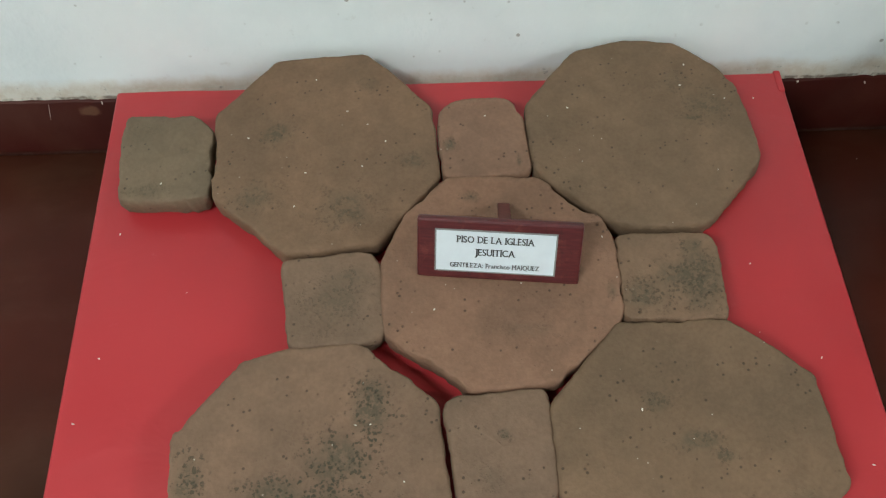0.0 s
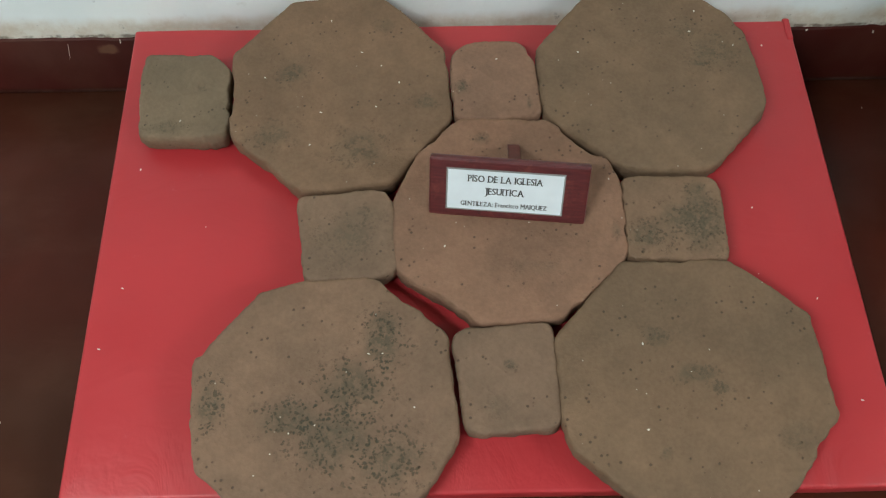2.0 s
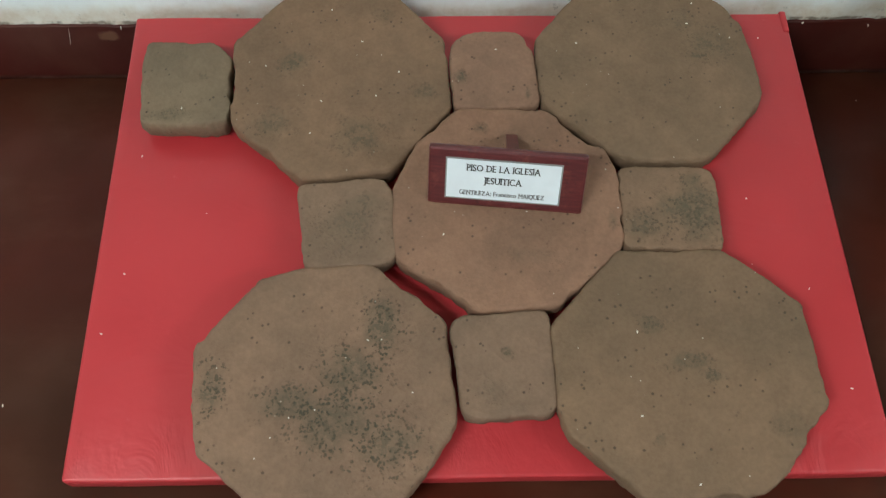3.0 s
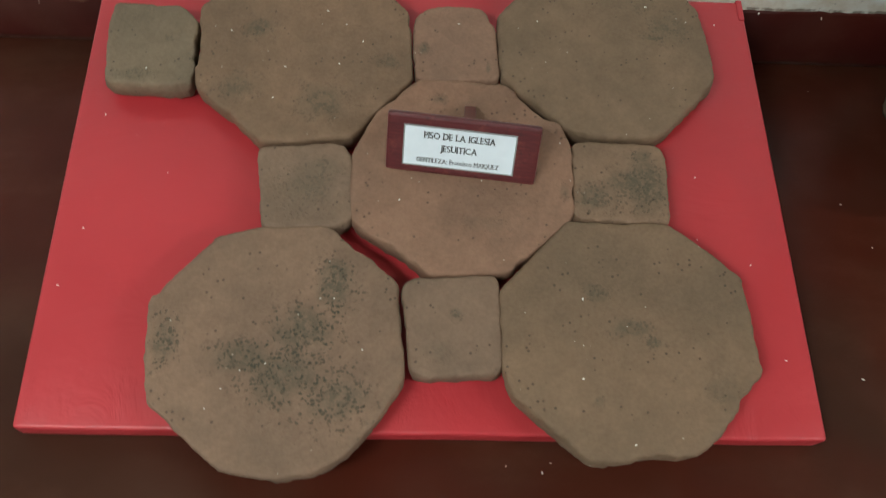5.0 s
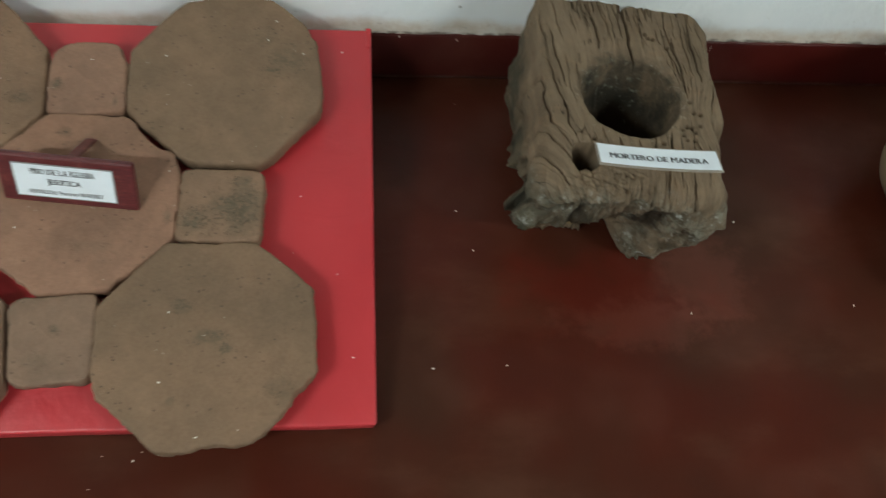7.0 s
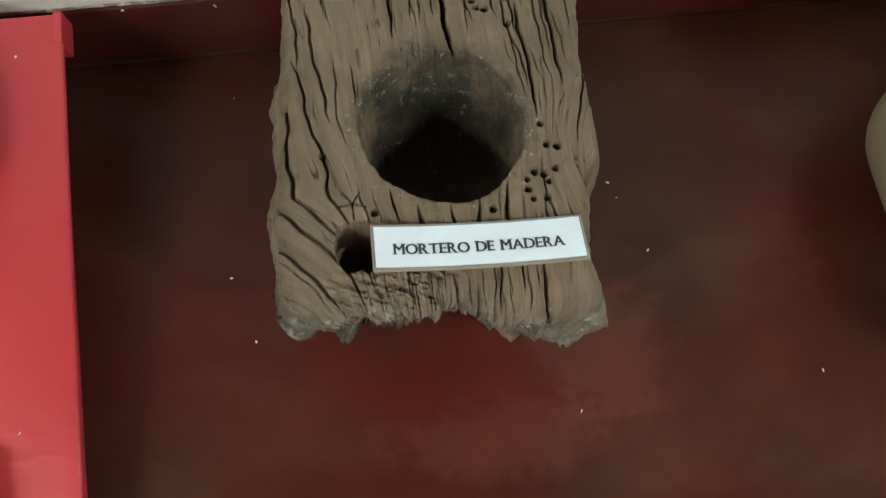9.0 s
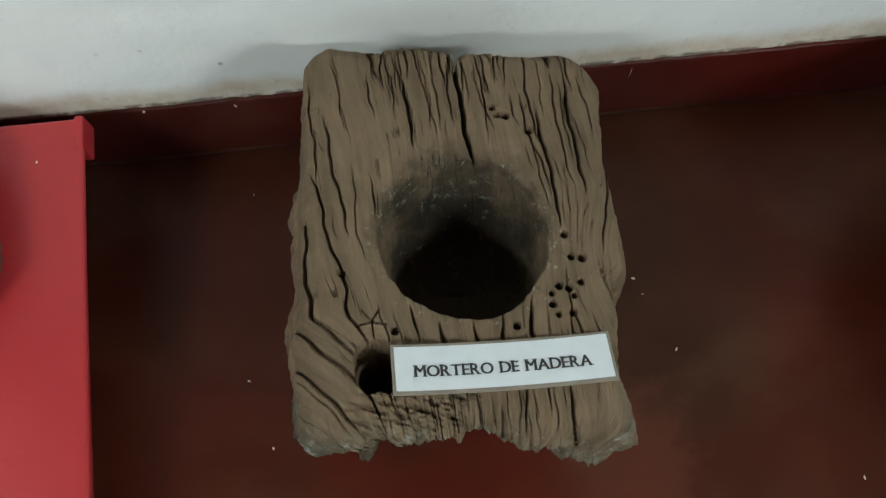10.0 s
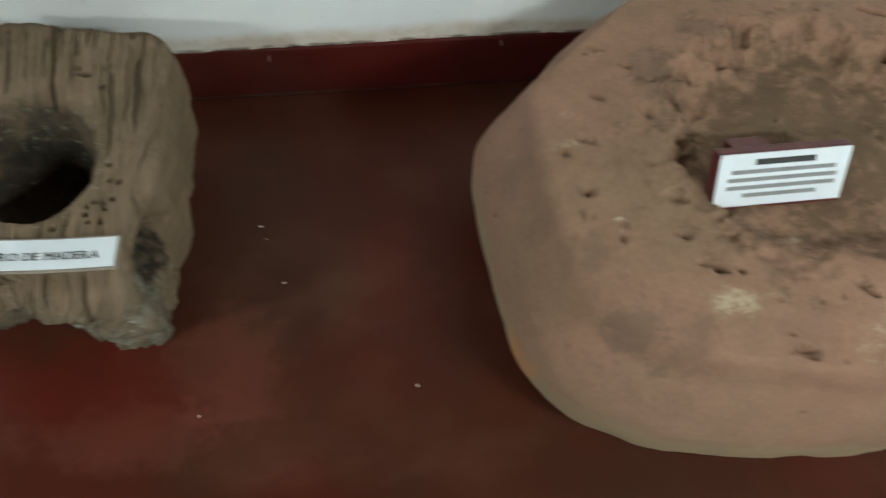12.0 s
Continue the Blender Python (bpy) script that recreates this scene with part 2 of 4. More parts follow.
def old_wood_material():
    """Weathered grey-brown hardwood, near-black in the bowl, lichen-grey at its broken foot."""
    g = Graph("weathered_wood")
    v = g.coords()
    o = g.axes(v)
    along = g.node("ShaderNodeAttribute", attribute_name="grain").outputs["Vector"]
    m = g.node("ShaderNodeMapping")
    g.put(m.inputs["Vector"], along)
    m.inputs["Scale"].default_value = (1.0, 0.06, 0.10)
    grain, fibres = g.noise(m.outputs[0], 60, 5, 0.65), g.noise(m.outputs[0], 300, 4, 0.6)
    big, mid = g.noise(v, 6, 4, 0.6), g.noise(g.coords(loc=(2, 3, 1)), 26, 5, 0.6)
    col = g.mix(g.ramp(big, 0.32, 0.68), (0.140, 0.102, 0.066), (0.188, 0.138, 0.090))
    col = g.mix(g.ramp(mid, 0.5, 0.72, 0, 0.45), col, (0.225, 0.150, 0.090))
    col = g.hue(col, g.ramp(grain, 0.28, 0.72, 0.80, 1.16))
    col = g.hue(col, g.ramp(fibres, 0.3, 0.7, 0.93, 1.07))
    split = g.math("MULTIPLY", g.ramp(g.math("ABSOLUTE", g.math("SUBTRACT", g.noise(m.outputs[0], 62, 3, 0.5), 0.5)), 0.010, 0.003), g.ramp(g.noise(v, 15, 3), 0.48, 0.62))
    col = g.mix(g.math("MULTIPLY", split, 0.8), col, (0.03, 0.022, 0.015))
    # pale scuffs and small dark nicks
    col = g.mix(g.math("MULTIPLY", g.ramp(g.noise(v, 70, 5, 0.75), 0.66, 0.76), 0.5), col, (0.34, 0.30, 0.24))
    col = g.mix(g.math("MULTIPLY", g.ramp(g.noise(g.coords(loc=(7, 1, 4)), 80, 5, 0.7), 0.66, 0.72), 0.5), col, (0.06, 0.045, 0.03))
    rough_edge = g.math("MULTIPLY", g.math("SUBTRACT", g.noise(v, 22, 6, 0.7), 0.5), 0.75)
    # near-black bowl, cobweb dust on its back, a browner floor
    darkening = g.spot(v, 0.008, 0.014, 0.116, 0.124, g.math("MULTIPLY", rough_edge, 1.0), 0.60)
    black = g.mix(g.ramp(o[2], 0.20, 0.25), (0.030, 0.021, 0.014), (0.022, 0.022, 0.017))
    col = g.mix(g.math("MULTIPLY", darkening, 0.92), col, black)
    web = g.math("MULTIPLY", g.spot(v, 0.000, 0.085, 0.120, 0.075, rough_edge), g.math("MULTIPLY", g.ramp(g.noise(g.coords(loc=(3, 2, 6)), 75, 5, 0.75), 0.54, 0.66), g.ramp(g.noise(g.coords(loc=(1, 7, 2)), 22, 2), 0.40, 0.58)))
    col = g.mix(g.math("MULTIPLY", web, 0.6), col, (0.27, 0.28, 0.23))
    rim_web = g.math("MULTIPLY", g.math("MULTIPLY", g.spot(v, 0.008, 0.0, 0.128, 0.118, rough_edge, 0.85), g.ramp(o[2], 0.300, 0.335)), g.ramp(g.noise(g.coords(loc=(9, 2, 6)), 80, 5, 0.8), 0.58, 0.66))
    col = g.mix(g.math("MULTIPLY", rim_web, 0.75), col, (0.38, 0.34, 0.27))
    # lichen on the broken front
    low = g.math("MULTIPLY", g.ramp(g.math("ADD", o[2], g.math("MULTIPLY", rough_edge, 0.12)), 0.335, 0.285), g.ramp(o[1], -0.10, -0.17))
    moss = g.mix(g.ramp(g.noise(v, 60, 5, 0.7), 0.42, 0.60), (0.086, 0.074, 0.050), (0.190, 0.184, 0.146))
    moss = g.mix(g.ramp(g.noise(g.coords(loc=(4, 4, 1)), 34, 5, 0.7), 0.57, 0.66, 0, 0.8), moss, (0.42, 0.44, 0.41))
    col = g.mix(g.math("MULTIPLY", low, g.ramp(g.noise(g.coords(loc=(1, 4, 9)), 13, 4, 0.6), 0.36, 0.58, 0.2, 0.9)), col, moss)
    front = g.node("ShaderNodeCombineXYZ")
    g.put(front.inputs[0], o[0])
    g.put(front.inputs[1], o[2])
    # shade in the gaps of the broken front, put into the colour
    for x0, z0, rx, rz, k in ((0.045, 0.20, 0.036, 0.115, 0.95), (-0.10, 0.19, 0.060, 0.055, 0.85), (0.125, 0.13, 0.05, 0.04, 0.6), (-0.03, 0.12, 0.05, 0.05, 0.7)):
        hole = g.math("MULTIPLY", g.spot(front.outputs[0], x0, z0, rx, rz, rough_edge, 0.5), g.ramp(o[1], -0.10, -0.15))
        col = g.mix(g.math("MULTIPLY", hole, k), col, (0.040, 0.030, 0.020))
    # rotted knot hole in one flank, pockets in the other, their shade painted in
    flank = g.node("ShaderNodeCombineXYZ")
    g.put(flank.inputs[0], o[1])
    g.put(flank.inputs[1], o[2])
    hollow_shade = g.math("MULTIPLY", g.spot(flank.outputs[0], -0.120, 0.270, 0.050, 0.056, g.math("MULTIPLY", rough_edge, 0.5), 0.78), g.ramp(o[0], 0.115, 0.135))
    hollow_shade = g.math("MULTIPLY", hollow_shade, g.ramp(o[2], 0.338, 0.322))
    col = g.mix(g.math("MULTIPLY", hollow_shade, g.ramp(g.noise(v, 60, 4), 0.4, 0.65, 0.95, 0.6)), col, (0.016, 0.013, 0.010))
    # lower flank coloured darker and greener
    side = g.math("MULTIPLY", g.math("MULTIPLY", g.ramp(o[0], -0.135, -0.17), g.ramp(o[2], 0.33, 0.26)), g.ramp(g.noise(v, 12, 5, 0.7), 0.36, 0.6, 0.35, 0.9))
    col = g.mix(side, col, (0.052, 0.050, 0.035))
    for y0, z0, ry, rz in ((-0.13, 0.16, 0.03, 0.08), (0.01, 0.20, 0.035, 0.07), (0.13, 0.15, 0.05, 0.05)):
        hollow_shade = g.math("MULTIPLY", g.spot(flank.outputs[0], y0, z0, ry, rz, rough_edge), g.ramp(o[0], -0.12, -0.16))
        col = g.mix(g.math("MULTIPLY", hollow_shade, 0.75), col, (0.030, 0.030, 0.022))
    ochre = g.math("MULTIPLY", g.spot(v, -0.10, -0.155, 0.09, 0.06, rough_edge), g.ramp(o[2], 0.2, 0.1))
    col = g.mix(g.math("MULTIPLY", ochre, 0.5), col, (0.26, 0.17, 0.06))
    return g.finish(col, 0.82, [(big, 0.2, 0.008), (g.math("SUBTRACT", 1.0, split), 0.6, 0.004), (grain, 0.35, 0.0015), (fibres, 0.3, 0.0008), (g.noise(v, 110, 5, 0.7), 0.2, 0.0015)], 0.12)


def sandstone_material():
    g = Graph("pink_sandstone")
    v = g.coords()
    big, mid, fine = g.noise(v, 3.2, 5, 0.6), g.noise(v, 15, 6, 0.65), g.noise(v, 120, 4, 0.6)
    col = g.mix(g.ramp(big, 0.35, 0.66), (0.272, 0.155, 0.102), (0.230, 0.146, 0.092))
    col = g.mix(g.ramp(g.noise(g.coords(loc=(5, 5, 5)), 4.5, 4), 0.5, 0.7, 0, 0.6), col, (0.275, 0.157, 0.112))
    col = g.hue(col, g.ramp(mid, 0.25, 0.75, 0.90, 1.08))
    col = g.hue(col, g.ramp(fine, 0.3, 0.7, 0.95, 1.05))
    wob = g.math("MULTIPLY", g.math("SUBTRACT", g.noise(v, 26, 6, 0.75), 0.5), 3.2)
    # darker hollow, pale chips, an orange bruise and a light worn foot
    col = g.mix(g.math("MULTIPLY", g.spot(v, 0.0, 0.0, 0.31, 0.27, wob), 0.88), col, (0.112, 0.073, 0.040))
    for x, y, rx, ry in ((-0.405, 0.02, 0.030, 0.014), (-0.215, -0.262, 0.045, 0.026), (0.02, -0.33, 0.08, 0.05), (-0.36, -0.12, 0.012, 0.006), (-0.39, 0.075, 0.012, 0.008), (-0.10, -0.17, 0.020, 0.010)):
        col = g.mix(g.math("MULTIPLY", g.math("MULTIPLY", g.spot(v, x, y, rx, ry, wob), g.ramp(g.noise(v, 70, 5, 0.75), 0.40, 0.58)), 0.8), col, (0.48, 0.41, 0.28))
    pits = g.math("MULTIPLY", g.ramp(g.voronoi(g.coords(loc=(3, 8, 2)), 26), 0.16, 0.05), g.ramp(g.noise(g.coords(loc=(6, 2, 8)), 7, 2), 0.55, 0.62))
    col = g.mix(g.math("MULTIPLY", pits, 0.6), col, (0.07, 0.045, 0.03))
    o = g.axes(v)
    foot = g.ramp(g.math("ADD", o[2], g.math("MULTIPLY", g.math("SUBTRACT", mid, 0.5), 0.14)), 0.21, 0.14)
    col = g.mix(g.math("MULTIPLY", foot, 0.65), col, (0.29, 0.235, 0.14))
    col = g.mix(g.math("MULTIPLY", g.math("MULTIPLY", g.spot(v, -0.465, -0.215, 0.055, 0.050, wob), g.ramp(o[2], 0.20, 0.15)), 0.8), col, (0.46, 0.19, 0.08))
    col = g.mix(g.math("MULTIPLY", g.spot(v, -0.475, 0.03, 0.035, 0.05, wob), 0.3), col, (0.15, 0.125, 0.10))
    for x, y, rx, ry, k in ((-0.36, -0.27, 0.06, 0.05, 0.45), (-0.29, -0.30, 0.05, 0.05, 0.4), (-0.40, -0.16, 0.03, 0.04, 0.35), (-0.16, -0.22, 0.05, 0.03, 0.25), (-0.24, 0.12, 0.05, 0.10, 0.5), (-0.14, 0.22, 0.08, 0.04, 0.4)):
        col = g.mix(g.math("MULTIPLY", g.spot(v, x, y, rx, ry, wob), k), col, (0.115, 0.080, 0.055))
    return g.finish(col, 0.8, [(big, 0.2, 0.012), (mid, 0.16, 0.003), (fine, 0.10, 0.0008), (g.math("SUBTRACT", 1.0, pits), 0.6, 0.006)], 0.28)


def varnished_material():
    g = Graph("varnished_maroon_wood")
    v = g.coords(scale=(0.12, 1, 1))
    grain = g.noise(v, 190, 5, 0.65)
    col = g.mix(g.ramp(grain, 0.3, 0.7), (0.075, 0.012, 0.014), (0.125, 0.022, 0.023))
    col = g.mix(g.math("MULTIPLY", g.ramp(g.noise(g.coords(), 60, 4, 0.7), 0.56, 0.70), 0.55), col, (0.03, 0.012, 0.010))
    col = g.mix(g.math("MULTIPLY", g.ramp(g.noise(g.coords(loc=(2, 2, 9)), 28, 5, 0.7), 0.52, 0.68), 0.55), col, (0.20, 0.052, 0.042))
    return g.finish(col, 0.34, [(grain, 0.15, 0.001)], 0.5)


WHITEWASH = whitewash_material()
FLOOR = oxblood_material("oxblood_cement", (0.066, 0.0125, 0.0065), (0.050, 0.0180, 0.0100), 0.31, 0.44, spec=0.14)
SOCLE = oxblood_material("oxblood_paint", (0.070, 0.0086, 0.0064), (0.048, 0.0092, 0.0068), 0.34, 0.52, 0.3)
RED_PAPER = red_paper_material()
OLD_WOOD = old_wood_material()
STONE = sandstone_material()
MAROON = varnished_material()
CARD = plain("white_card", (0.74, 0.81, 0.86), 0.35, vary=0.02)
CARD_BACK = plain("grey_board", (0.26, 0.23, 0.19), 0.8)
INK = plain("black_ink", (0.035, 0.035, 0.035), 0.5)
GREY_INK = plain("grey_ink", (0.24, 0.25, 0.25), 0.5)
PALE_WOOD = plain("raw_wood", (0.30, 0.20, 0.13), 0.7)
FLAKE = plain("paint_flake", (0.78, 0.74, 0.66), 0.8)
# unseen ceiling, coloured brown to cut bounce light and tint floor reflections
CEILING = plain("ceiling_brown", (0.34, 0.25, 0.17), 0.8)
METAL = plain("white_enamel", (0.75, 0.75, 0.75), 0.4)
GLASS, gt, gb = nodes_of("window_glass")
gb.inputs["Transmission Weight"].default_value, gb.inputs["Roughness"].default_value, gb.inputs["IOR"].default_value = 1.0, 0.02, 1.1
TUBE, tt, tb = nodes_of("lit_tube")
tb.inputs["Emission Color"].default_value, tb.inputs["Emission Strength"].default_value = (0.93, 1.0, 0.97, 1), 6.0


# ---- mesh helpers ----
def part(name, bm, material, parent=None, label="", smooth=False):
    """Links a bmesh as one mesh object, under parent if there is one."""
    me = bpy.data.meshes.new(name)
    bm.normal_update()
    bm.to_mesh(me)
    bm.free()
    me.materials.append(material)
    if smooth:
        me.shade_smooth()
    ob = new(name, me)
    if parent is not None:
        ob.parent = parent
    return tagged(ob, label)


def box_bm(x0, x1, y0, y1, z0, z1, bevel=0.0, segments=2):
    bm = bmesh.new()
    bmesh.ops.create_cube(bm, size=1.0)
    bmesh.ops.scale(bm, verts=bm.verts, vec=(x1 - x0, y1 - y0, z1 - z0))
    bmesh.ops.translate(bm, verts=bm.verts, vec=((x0 + x1) / 2, (y0 + y1) / 2, (z0 + z1) / 2))
    if bevel:
        bmesh.ops.bevel(bm, geom=bm.edges[:], offset=bevel, segments=segments, profile=0.6, affect="EDGES")
    return bm


def mesh_object(name, verts, faces, material, smooth=True):
    me = bpy.data.meshes.new(name)
    me.from_pydata([tuple(v) for v in verts], [], faces)
    me.update()
    me.materials.append(material)
    if smooth:
        me.shade_smooth()
    return new(name, me)


def fbm(x, y, z, octaves=4):
    return noise.fractal((x, y, z), 0.9, 2.1, octaves)


def smooth(q):
    q = np.clip(q, 0.0, 1.0)
    return q * q * (3 - 2 * q)


SERIFS = dict(A="03", D="02", E="02", F="02", I="45", J="5", L="02", M="0123", N="021", P="02", R="023", T="4", U="21")


def glyph(ch, size):
    """Mesh of one character of the built-in font and its advance width."""
    cu = bpy.data.curves.new("glyph", "FONT")
    cu.body, cu.size = ch, size
    temp = new("temp_text", cu)
    bpy.context.view_layer.update()
    me = bpy.data.meshes.new_from_object(temp.evaluated_get(bpy.context.evaluated_depsgraph_get()))
    bpy.data.objects.remove(temp)
    return me


def writing(text, size, m, material, parent, name="lettering", bold=0.0, width=None):
    """A line of bold serif capitals: built-in font, slab feet added at the stems; width: metres to which it is fitted."""
    bm, x, cap = bmesh.new(), 0.0, size * 0.70
    for ch in text:
        if ch == " ":
            x += size * 0.34
            continue
        me = glyph(ch, size)
        xs = [v.co.x for v in me.vertices]
        lo, hi = min(xs), max(xs)
        me.transform(Matrix.Translation((-lo, 0, 0)))
        w = hi - lo
        for dx, dz in ((x - bold, 0.0), (x + bold, 0.00008)):
            me.transform(Matrix.Translation((dx, 0, dz)))
            bm.from_mesh(me)
            me.transform(Matrix.Translation((-dx, 0, -dz)))
        bpy.data.meshes.remove(me)
        stem = size * 0.045
        spots = {"0": (stem, 0), "1": (w - stem, 1), "2": (stem, 1), "3": (w - stem, 0), "4": (w / 2, 0), "5": (w / 2, 1)}
        for key in SERIFS.get(ch, ""):
            sx, up = spots[key]
            y = cap - size * 0.018 if up else size * 0.018
            bmesh.ops.create_grid(bm, x_segments=1, y_segments=1, size=0.5, matrix=Matrix.Translation((x + sx, y, 0.00014)) @ Matrix.Diagonal((size * 0.27, size * 0.062, 1, 1)))
        x += w + size * 0.10
    scale = (width / x) if width else 1.0
    bmesh.ops.transform(bm, verts=bm.verts, matrix=Matrix.Diagonal((scale, 1, 1, 1)) @ Matrix.Translation((-x / 2, -cap / 2, 0.0003)))
    ob = part(name, bm, material, parent)
    ob.matrix_local = m
    return ob


# ---- the room ----
X0, X1, Y0, Y1, H = (ROOM[k] for k in ("x0", "x1", "y0", "y1", "h"))
tagged(part("floor", box_bm(X0 - 0.3, X1 + 0.3, Y0 - 0.3, Y1 + 0.3, -0.2, 0.0), FLOOR), "dark oxblood polished cement floor, worn and dusty", "floor", kind="structure")
tagged(part("ceiling", box_bm(X0 - 0.3, X1 + 0.3, Y0 - 0.3, Y1 + 0.3, H, H + 0.2), CEILING), "plain brown unseen ceiling, darkened to cut bounce light", "ceiling", kind="structure")
tagged(part("wall_west", box_bm(X0 - 0.3, X0, Y0, Y1, 0, H), WHITEWASH), "whitewashed rough plaster wall", "wall", kind="structure")
tagged(part("wall_east", box_bm(X1, X1 + 0.3, Y0, Y1, 0, H), WHITEWASH), "whitewashed rough plaster wall", "wall", kind="structure")


def north_wall():
    """The wall behind the exhibits: thick, its face gently uneven down to the skirting."""
    nx, nz = 260, 60
    xs = np.linspace(X0, X1, nx + 1)
    zs = np.concatenate([np.linspace(0.0, 0.6, 40), np.linspace(0.6, H, nz - 38)[1:]])
    verts, faces = [], []
    for z in zs:
        for x in xs:
            d = 0.004 * fbm(x * 3, 1.7, z * 3) + 0.0015 * fbm(x * 14, 4.1, z * 14)
            verts.append((x, Y1 - d * min(1.0, z / 0.14), z))
    w = nx + 1
    for j in range(len(zs) - 1):
        for i in range(nx):
            a = j * w + i
            faces.append((a, a + 1, a + w + 1, a + w))
    n = len(verts)
    verts += [(X0, Y1 + 0.3, 0), (X1, Y1 + 0.3, 0), (X1, Y1 + 0.3, H), (X0, Y1 + 0.3, H)]
    last = (len(zs) - 1) * w
    faces.append((n + 1, n, n + 3, n + 2))
    faces.append(tuple([last + i for i in range(w)]) + (n + 2, n + 3))
    return mesh_object("wall_north", verts, faces, WHITEWASH)


tagged(north_wall(), "uneven whitewashed plaster wall with flaking dirty lower band", "wall", kind="structure")


def south_wall():
    """The wall behind the walker, with one window opening through it."""
    bm = bmesh.new()
    for x0, x1, z0, z1 in ((X0, -1.4, 0, H), (0.2, X1, 0, H), (-1.4, 0.2, 0, 1.2), (-1.4, 0.2, 2.3, H)):
        piece = box_bm(x0, x1, Y0 - 0.3, Y0, z0, z1)
        me = bpy.data.meshes.new("piece")
        piece.to_mesh(me)
        piece.free()
        bm.from_mesh(me)
        bpy.data.meshes.remove(me)
    return part("wall_south", bm, WHITEWASH)


tagged(south_wall(), "whitewashed plaster wall with one window opening", "wall", kind="structure")
win = tagged(new("window_1"), "unseen white-framed four-pane window, added for soft front light", "window", kind="structure")
win.location = (-0.6, Y0 - 0.2, 1.75)
for x0, x1, z0, z1 in ((-0.8, -0.74, -0.55, 0.55), (0.74, 0.8, -0.55, 0.55), (-0.74, 0.74, -0.55, -0.49), (-0.74, 0.74, 0.49, 0.55), (-0.025, 0.025, -0.49, 0.49)):
    part("window_frame", box_bm(x0, x1, -0.03, 0.03, z0, z1, 0.004), METAL, win)
for x0, x1 in ((-0.74, -0.025), (0.025, 0.74)):
    pane = part("pane", box_bm(x0, x1, -0.003, 0.003, -0.49, 0.49), GLASS, win)
    pane.visible_shadow = False


def skirting():
    """The painted skirting band, 14 cm high, slightly proud, with a ragged chipped upper edge."""
    n, top = 900, []
    xs = np.linspace(X0, X1, n + 1)
    verts, faces = [], []
    for x in xs:
        t = 0.1385 + 0.0022 * fbm(x * 4, 0, 0) + 0.0022 * fbm(x * 45, 3, 0)
        f = 0.005 + 0.0012 * fbm(x * 5, 7, 1)
        verts += [(x, Y1 - f - 0.003, 0.0), (x, Y1 - f - 0.0015, 0.012), (x, Y1 - f, t - 0.004), (x, Y1 - f + 0.002, t), (x, Y1 + 0.05, t), (x, Y1 + 0.05, 0.0)]
    for i in range(n):
        for j in range(6):
            a, b = i * 6 + j, i * 6 + (j + 1) % 6
            faces.append((a, a + 6, b + 6, b))
    faces += [tuple(range(6)), tuple(range(n * 6 + 5, n * 6 - 1, -1))]
    return mesh_object("baseboard", verts, faces, SOCLE)


tagged(skirting(), "dark maroon painted skirting band with chipped upper edge", "baseboard", kind="structure")


def flakes(name, spots, size, label, lift=0.0006):
    """Small paint crumbs: each a squashed, bent five-sided chip at a place with its normal."""
    rng = random.Random(5)
    bm = bmesh.new()
    for p, normal in spots:
        turn = Vector(normal).to_track_quat("Z", "Y").to_matrix().to_4x4()
        s = size * rng.uniform(0.6, 1.5)
        m = Matrix.Translation(Vector(p) + Vector(normal) * lift) @ turn @ pose(0, 0, 0, rng.uniform(-15, 15), rng.uniform(-15, 15), rng.uniform(0, 360)) @ Matrix.Diagonal((s, s * rng.uniform(0.3, 0.7), s * 0.22, 1))
        bmesh.ops.create_cone(bm, cap_ends=True, segments=5, radius1=1, radius2=0.7, depth=1, matrix=m)
    return tagged(part(name, bm, FLAKE), label, "debris", kind="stuff")


def paint_runs():
    """White drips and a long scratch on the skirting."""
    bm = bmesh.new()
    for x, z, w, h, lean in ((0.838, 0.129, 0.0035, 0.010, -25), (-0.694, 0.134, 0.0022, 0.012, 10), (1.469, 0.118, 0.0012, 0.028, 2), (1.93, 0.126, 0.0012, 0.024, -12), (-0.806, 0.112, 0.0010, 0.048, 14), (0.70, 0.136, 0.005, 0.006, 0)):
        m = pose(x, Y1 - 0.0075, z, 0, lean, 0) @ Matrix.Diagonal((w, 0.0012, h, 1))
        bmesh.ops.create_icosphere(bm, subdivisions=1, radius=0.5, matrix=m)
    return tagged(part("paint_drips", bm, FLAKE), "small whitish paint drips and scratches on the maroon skirting", "paint drips", kind="stuff")


paint_runs()
flakes("floor_crumbs", [((x, y, 0), (0, 0, 1)) for x, y in ((0.822, 0.884), (1.43, 0.978), (1.693, 0.634), (0.854, 0.78), (1.47, 0.855), (0.839, 1.2), (0.752, 0.502), (0.903, 0.506), (1.317, 0.619), (0.134, 0.340), (0.204, 0.346), (0.12, 0.28), (-0.763, 0.517), (0.19, 0.33), (1.439, 0.95))], 0.0026, "tiny whitish paint crumbs scattered on the dark floor")


# ---- ceiling tube lights ----
def tube_fitting(x, y):
    fit = tagged(new("ceiling_light"), "white twin-tube fluorescent fitting on the ceiling", "ceiling light", "ceiling lights")
    fit.location = (x, y, H)
    part("housing", box_bm(-0.64, 0.64, -0.09, 0.09, -0.07, 0.0, 0.008), METAL, fit)
    for s in (-0.045, 0.045):
        bm = bmesh.new()
        bmesh.ops.create_cone(bm, cap_ends=True, segments=16, radius1=0.013, radius2=0.013, depth=1.2, matrix=pose(0, s, -0.088, 0, 90, 0))
        part("tube", bm, TUBE, fit, "lit fluorescent tube")


